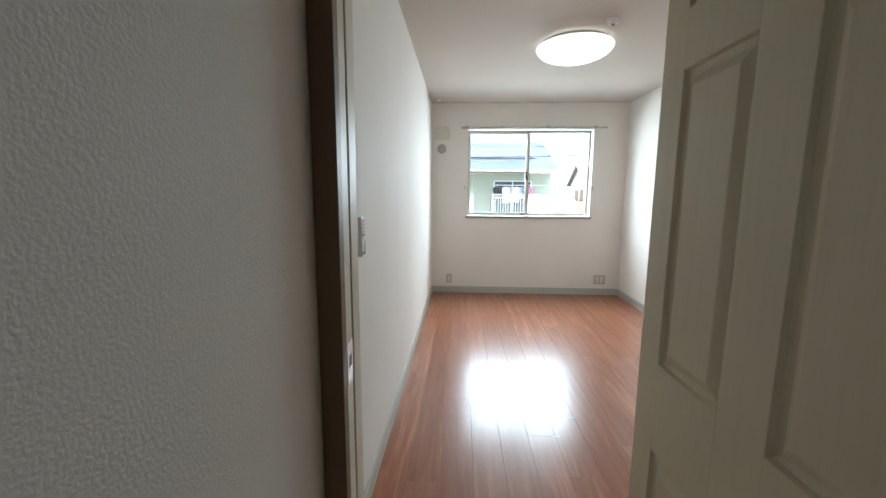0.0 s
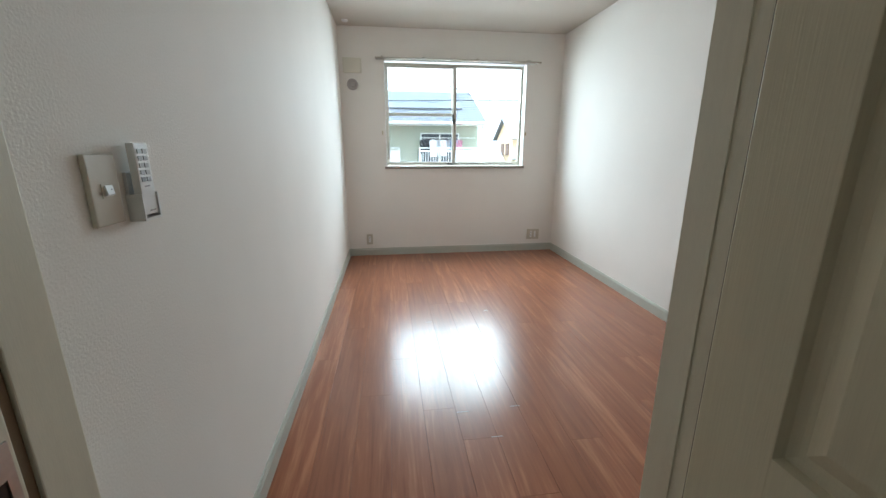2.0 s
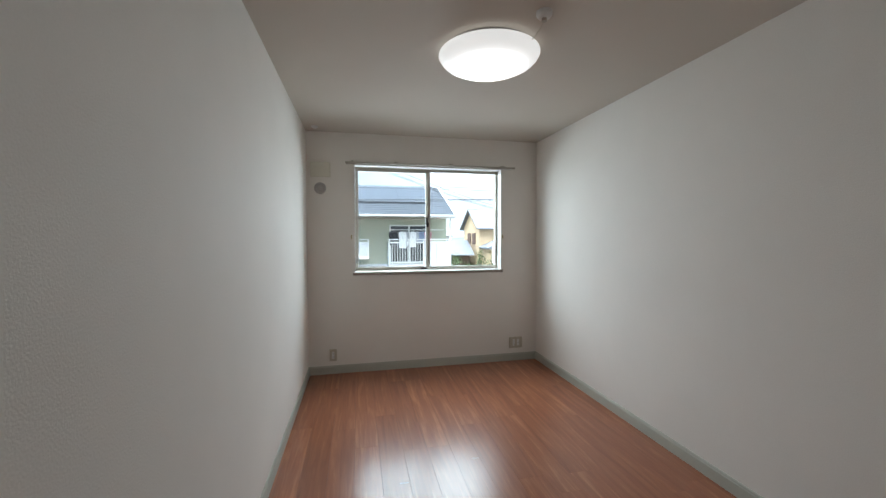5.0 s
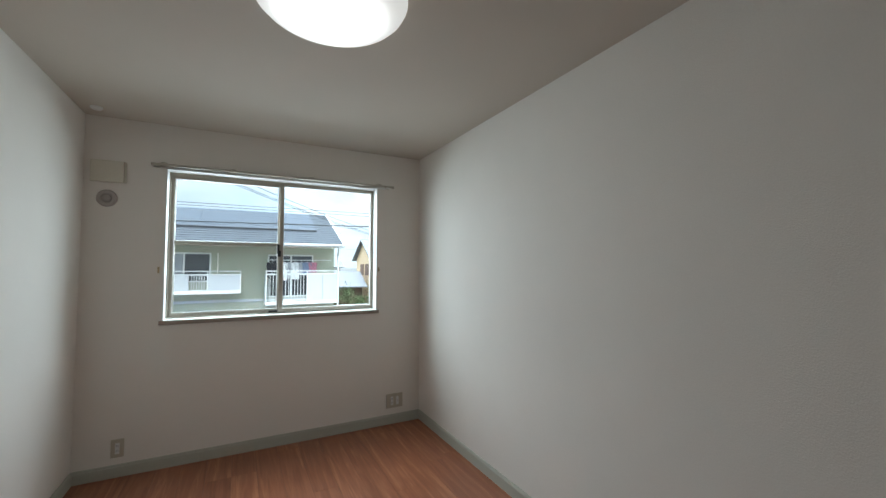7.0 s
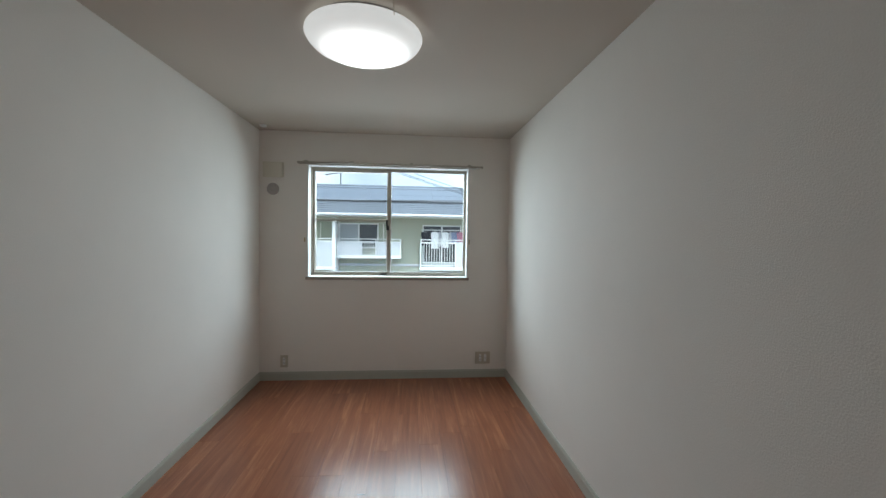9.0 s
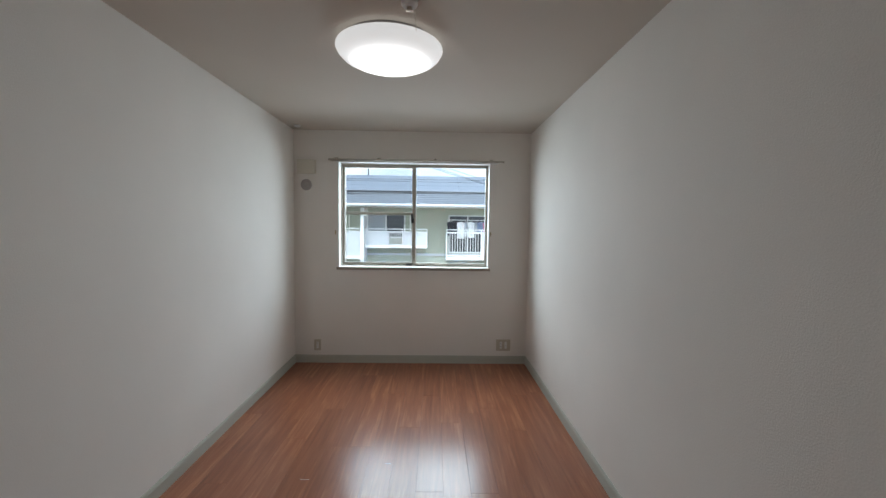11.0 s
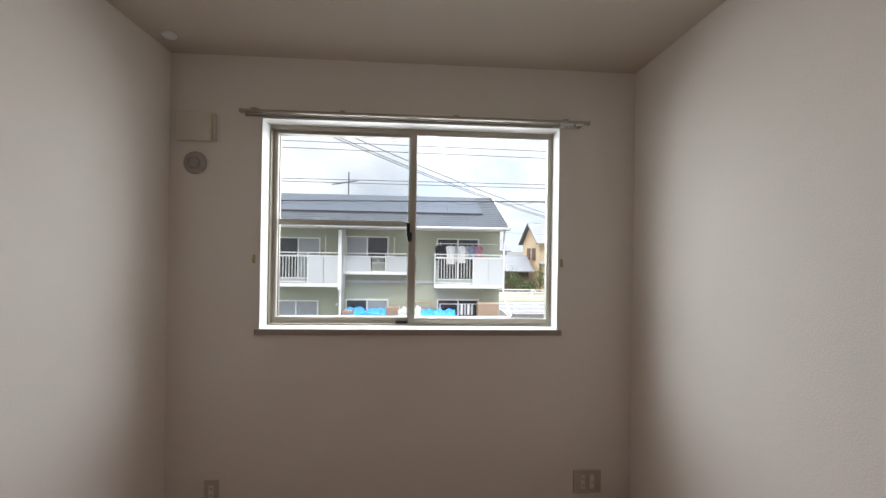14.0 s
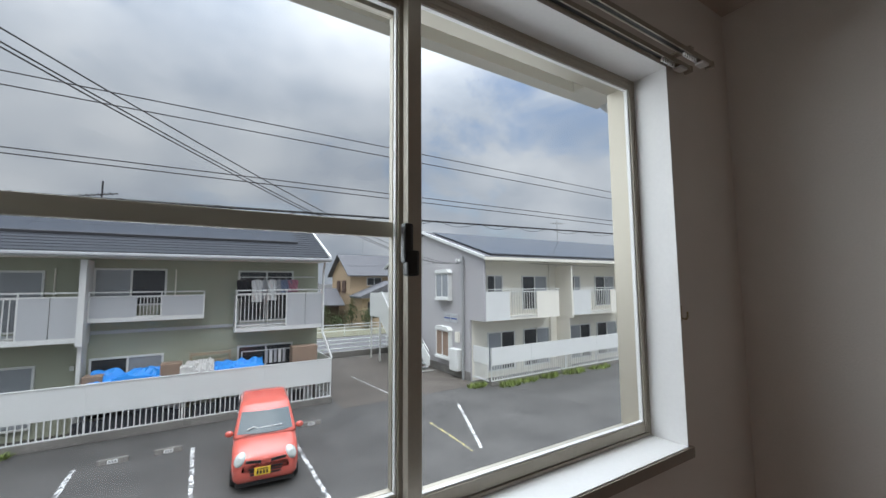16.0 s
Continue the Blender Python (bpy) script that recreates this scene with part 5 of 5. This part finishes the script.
def loft(rings, cap=True):
    bm = bmesh.new()
    vs = [[bm.verts.new(p) for p in r] for r in rings]
    for a, b in zip(vs, vs[1:]):
        for k in range(len(a)):
            bm.faces.new((a[k], a[(k + 1) % len(a)], b[(k + 1) % len(b)], b[k]))
    if cap:
        bm.faces.new(vs[0])
        bm.faces.new(vs[-1])
    bmesh.ops.recalc_face_normals(bm, faces=bm.faces[:])
    return bm


def body_ring(y, zb, zt, hw):
    half = [(0.0, zb), (hw * 0.86, zb), (hw * 0.97, zb + 0.08), (hw, zb + 0.28), (hw * 0.985, zt - 0.2), (hw * 0.93, zt - 0.07), (hw * 0.78, zt - 0.015), (hw * 0.4, zt + 0.012), (0.0, zt + 0.018)]
    return [(x, y, z) for x, z in half] + [(-x, y, z) for x, z in half[-2:0:-1]]


stations = [(0.0, 0.34, 0.66, 0.46), (0.035, 0.26, 0.74, 0.57), (0.11, 0.21, 0.81, 0.66), (0.24, 0.19, 0.87, 0.705), (0.45, 0.19, 0.925, 0.725), (0.7, 0.19, 0.97, 0.735), (0.95, 0.19, 1.0, 0.738), (1.6, 0.19, 1.01, 0.738), (2.5, 0.19, 1.02, 0.738), (3.05, 0.2, 1.02, 0.73), (3.28, 0.24, 1.0, 0.70), (3.38, 0.3, 0.92, 0.62)]
part("body", loft([body_ring(*s_) for s_ in stations]), CAR_RED, car, smooth=True)


def cabin_ring(z, y0, y1, hw, bow=0.10):
    out = []
    for k in range(5):
        s_ = k / 4 * 2 - 1
        out.append((s_ * hw * 0.9, y0 + bow * s_ * s_, z))
    for k in range(4):
        out.append((hw, y0 + bow + 0.12 + (y1 - y0 - bow - 0.24) * k / 3, z))
    for k in range(5):
        s_ = 1 - k / 4 * 2
        out.append((s_ * hw * 0.88, y1 - 0.06 * s_ * s_, z))
    for k in range(4):
        out.append((-hw, y1 - 0.12 - (y1 - y0 - bow - 0.24) * k / 3, z))
    return out


LEVELS = [(0.95, 0.66, 3.32, 0.715), (1.02, 0.74, 3.30, 0.70), (1.45, 1.20, 3.16, 0.605), (1.53, 1.32, 3.10, 0.575), (1.575, 1.46, 3.0, 0.52), (1.60, 1.8, 2.7, 0.36)]
part("cabin", loft([cabin_ring(*v) for v in LEVELS]), CAR_RED, car, "coral red roof and pillars", smooth=True)


def cabin_at(a, b, f, k, off):
    p, q = Vector(cabin_ring(*LEVELS[a])[k]), Vector(cabin_ring(*LEVELS[b])[k])
    return p.lerp(q, f) + off


bm = bmesh.new()
g = [[bm.verts.new(cabin_at(1, 2, f, k, Vector((0, -0.012, 0.006)))) for k in range(5)] for f in (0.03, 0.35, 0.7, 0.97)]
for a, b in zip(g, g[1:]):
    for k in range(4):
        bm.faces.new((a[k], a[k + 1], b[k + 1], b[k]))
part("windshield", bm, CAR_GLASS, car, "tinted reflecting windshield", smooth=True)
for sgn, ks in ((1, (5, 6, 7, 8)), (-1, (14, 15, 16, 17))):
    for i0, i1 in ((0, 1), (1, 3)):
        bm = bmesh.new()
        q = []
        for f, k in ((0.06, ks[i0]), (0.06, ks[i1]), (0.94, ks[i1]), (0.94, ks[i0])):
            q.append(cabin_at(1, 2, f, k, Vector((sgn * 0.006, 0, 0.002))))
        c = sum(q, Vector()) / 4
        bm.faces.new([bm.verts.new(c + (v - c) * 0.95) for v in q])
        part("side_window", bm, CAR_GLASS, car)
part("wiper", rods(((-0.5, 0.70, 1.035), (0.05, 0.705, 1.045), 0.012), ((0.0, 0.69, 1.035), (0.5, 0.74, 1.05), 0.012)), BLACK, car)
part("dashboard_cloth", rods(((-0.42, 0.83, 1.12), (-0.28, 0.86, 1.17), 0.012), ((-0.28, 0.86, 1.17), (-0.18, 0.85, 1.13), 0.012), ((-0.18, 0.85, 1.13), (0.38, 0.86, 1.145), 0.010)), OUT_WHITE, car)
for sgn in (-1, 1):
    hl = bmesh.new()
    bmesh.ops.create_uvsphere(hl, u_segments=18, v_segments=12, radius=1.0, matrix=Matrix.Translation((sgn * 0.535, 0.115, 0.73)) @ Matrix.Rotation(radians(sgn * 38), 4, "Z") @ Matrix.Rotation(radians(-38), 4, "X") @ Matrix.Diagonal((0.125, 0.085, 0.165, 1)))
    h = part("headlight", hl, LAMP_GLASS, car, "clear oval headlamp", smooth=True)
    ind = bmesh.new()
    bmesh.ops.create_uvsphere(ind, u_segments=12, v_segments=8, radius=1.0, matrix=Matrix.Translation((sgn * 0.53, 0.055, 0.76)) @ Matrix.Diagonal((0.05, 0.03, 0.05, 1)))
    part("reflector", ind, STEEL, h, smooth=True)
    mi = bmesh.new()
    bmesh.ops.create_uvsphere(mi, u_segments=14, v_segments=10, radius=1.0, matrix=Matrix.Translation((sgn * 0.80, 0.93, 1.06)) @ Matrix.Diagonal((0.095, 0.06, 0.075, 1)))
    m_ = part("mirror", mi, CAR_RED, car, smooth=True)
    part("mirror_arm", rods(((sgn * 0.69, 0.95, 1.02), (sgn * 0.76, 0.94, 1.04), 0.022)), BLACK, m_)
    part("grille_wing", prism([(sgn * 0.10, 0.625), (sgn * 0.42, 0.66), (sgn * 0.42, 0.715), (sgn * 0.10, 0.69)], "y", -0.008, 0.12), BLACK, car)
    for y in (0.62, 2.84):
        wh = part("wheel", lathe([(0.19, -0.07), (0.255, -0.08), (0.27, -0.05), (0.27, 0.05), (0.255, 0.08), (0.19, 0.07)], 28), TYRE, car, "black tyre", smooth=True)
        wh.matrix_basis = pose(sgn * 0.655, y, 0.27, 0, 90, 0)
        part("rim", lathe([(0.0, 0.07 * sgn), (0.06, 0.085 * sgn), (0.17, 0.075 * sgn), (0.19, 0.07 * sgn), (0.19, 0.0)], 20), STEEL, wh)
emb = bmesh.new()
bmesh.ops.create_uvsphere(emb, u_segments=14, v_segments=8, radius=1.0, matrix=Matrix.Translation((0, -0.0, 0.695)) @ Matrix.Diagonal((0.075, 0.03, 0.05, 1)))
part("emblem", emb, CAR_RED, car, smooth=True)
for k in range(3):
    part("lower_grille_slot", boxes(((-0.36 + 0.02 * k, -0.02, 0.505 - k * 0.062), (0.36 - 0.02 * k, 0.05, 0.54 - k * 0.062)), bevel=0.006), BLACK, car)
pl_ = part("number_plate", boxes(((-0.235, -0.04, 0.385), (0.095, -0.022, 0.55)), bevel=0.003), PLATE, car, "yellow number plate")
part("plate_bar", boxes(((-0.18, -0.043, 0.51), (0.04, -0.0405, 0.53))), BLACK, pl_)
for k in range(4):
    part("plate_bar", boxes(((-0.19 + k * 0.065, -0.043, 0.41), (-0.15 + k * 0.065, -0.0405, 0.49))), BLACK, pl_)
part("under_tray", boxes(((-0.62, 0.12, 0.12), (0.62, 3.25, 0.2))), TYRE, car)

# ---- floor boards ----
random.seed(4)
PW = 0.1512
plank_meshes = {}
for i in range(17):
    x0 = 0.0 + i * PW
    x1 = min(x0 + PW, W)
    if x1 - x0 < 0.01:
        continue
    y = -2.2 + random.uniform(-0.9, 0.0)
    while y < FAR:
        ln = random.choice((0.91, 1.21, 1.515, 1.82))
        ya, yb = max(y, -2.2), min(y + ln, FAR)
        y += ln
        if x0 > 0.95 and yb < BACK:
            continue
        if x0 > 0.95:
            ya = max(ya, BACK)
        if yb - ya < 0.03:
            continue
        key = (round(x1 - x0, 3), round(yb - ya, 3))
        if key not in plank_meshes:
            w2, l2 = key[0] / 2 - 0.0002, key[1] / 2 - 0.0002
            bm = bmesh.new()
            lo = [bm.verts.new((sx * w2, sy * l2, -0.006)) for sx, sy in ((-1, -1), (1, -1), (1, 1), (-1, 1))]
            mi = [bm.verts.new((sx * w2, sy * l2, -0.0004)) for sx, sy in ((-1, -1), (1, -1), (1, 1), (-1, 1))]
            hi = [bm.verts.new((sx * (w2 - 0.0004), sy * (l2 - 0.0003), 0)) for sx, sy in ((-1, -1), (1, -1), (1, 1), (-1, 1))]
            bm.faces.new(hi)
            for a, b in ((lo, mi), (mi, hi)):
                for k in range(4):
                    bm.faces.new((a[k], a[(k + 1) % 4], b[(k + 1) % 4], b[k]))
            plank_meshes[key] = mesh_of("plank", bm, PLANK)
        ob = new("plank", plank_meshes[key])
        ob.parent = floor
        ob.location = ((x0 + x1) / 2, (ya + yb) / 2, 0)
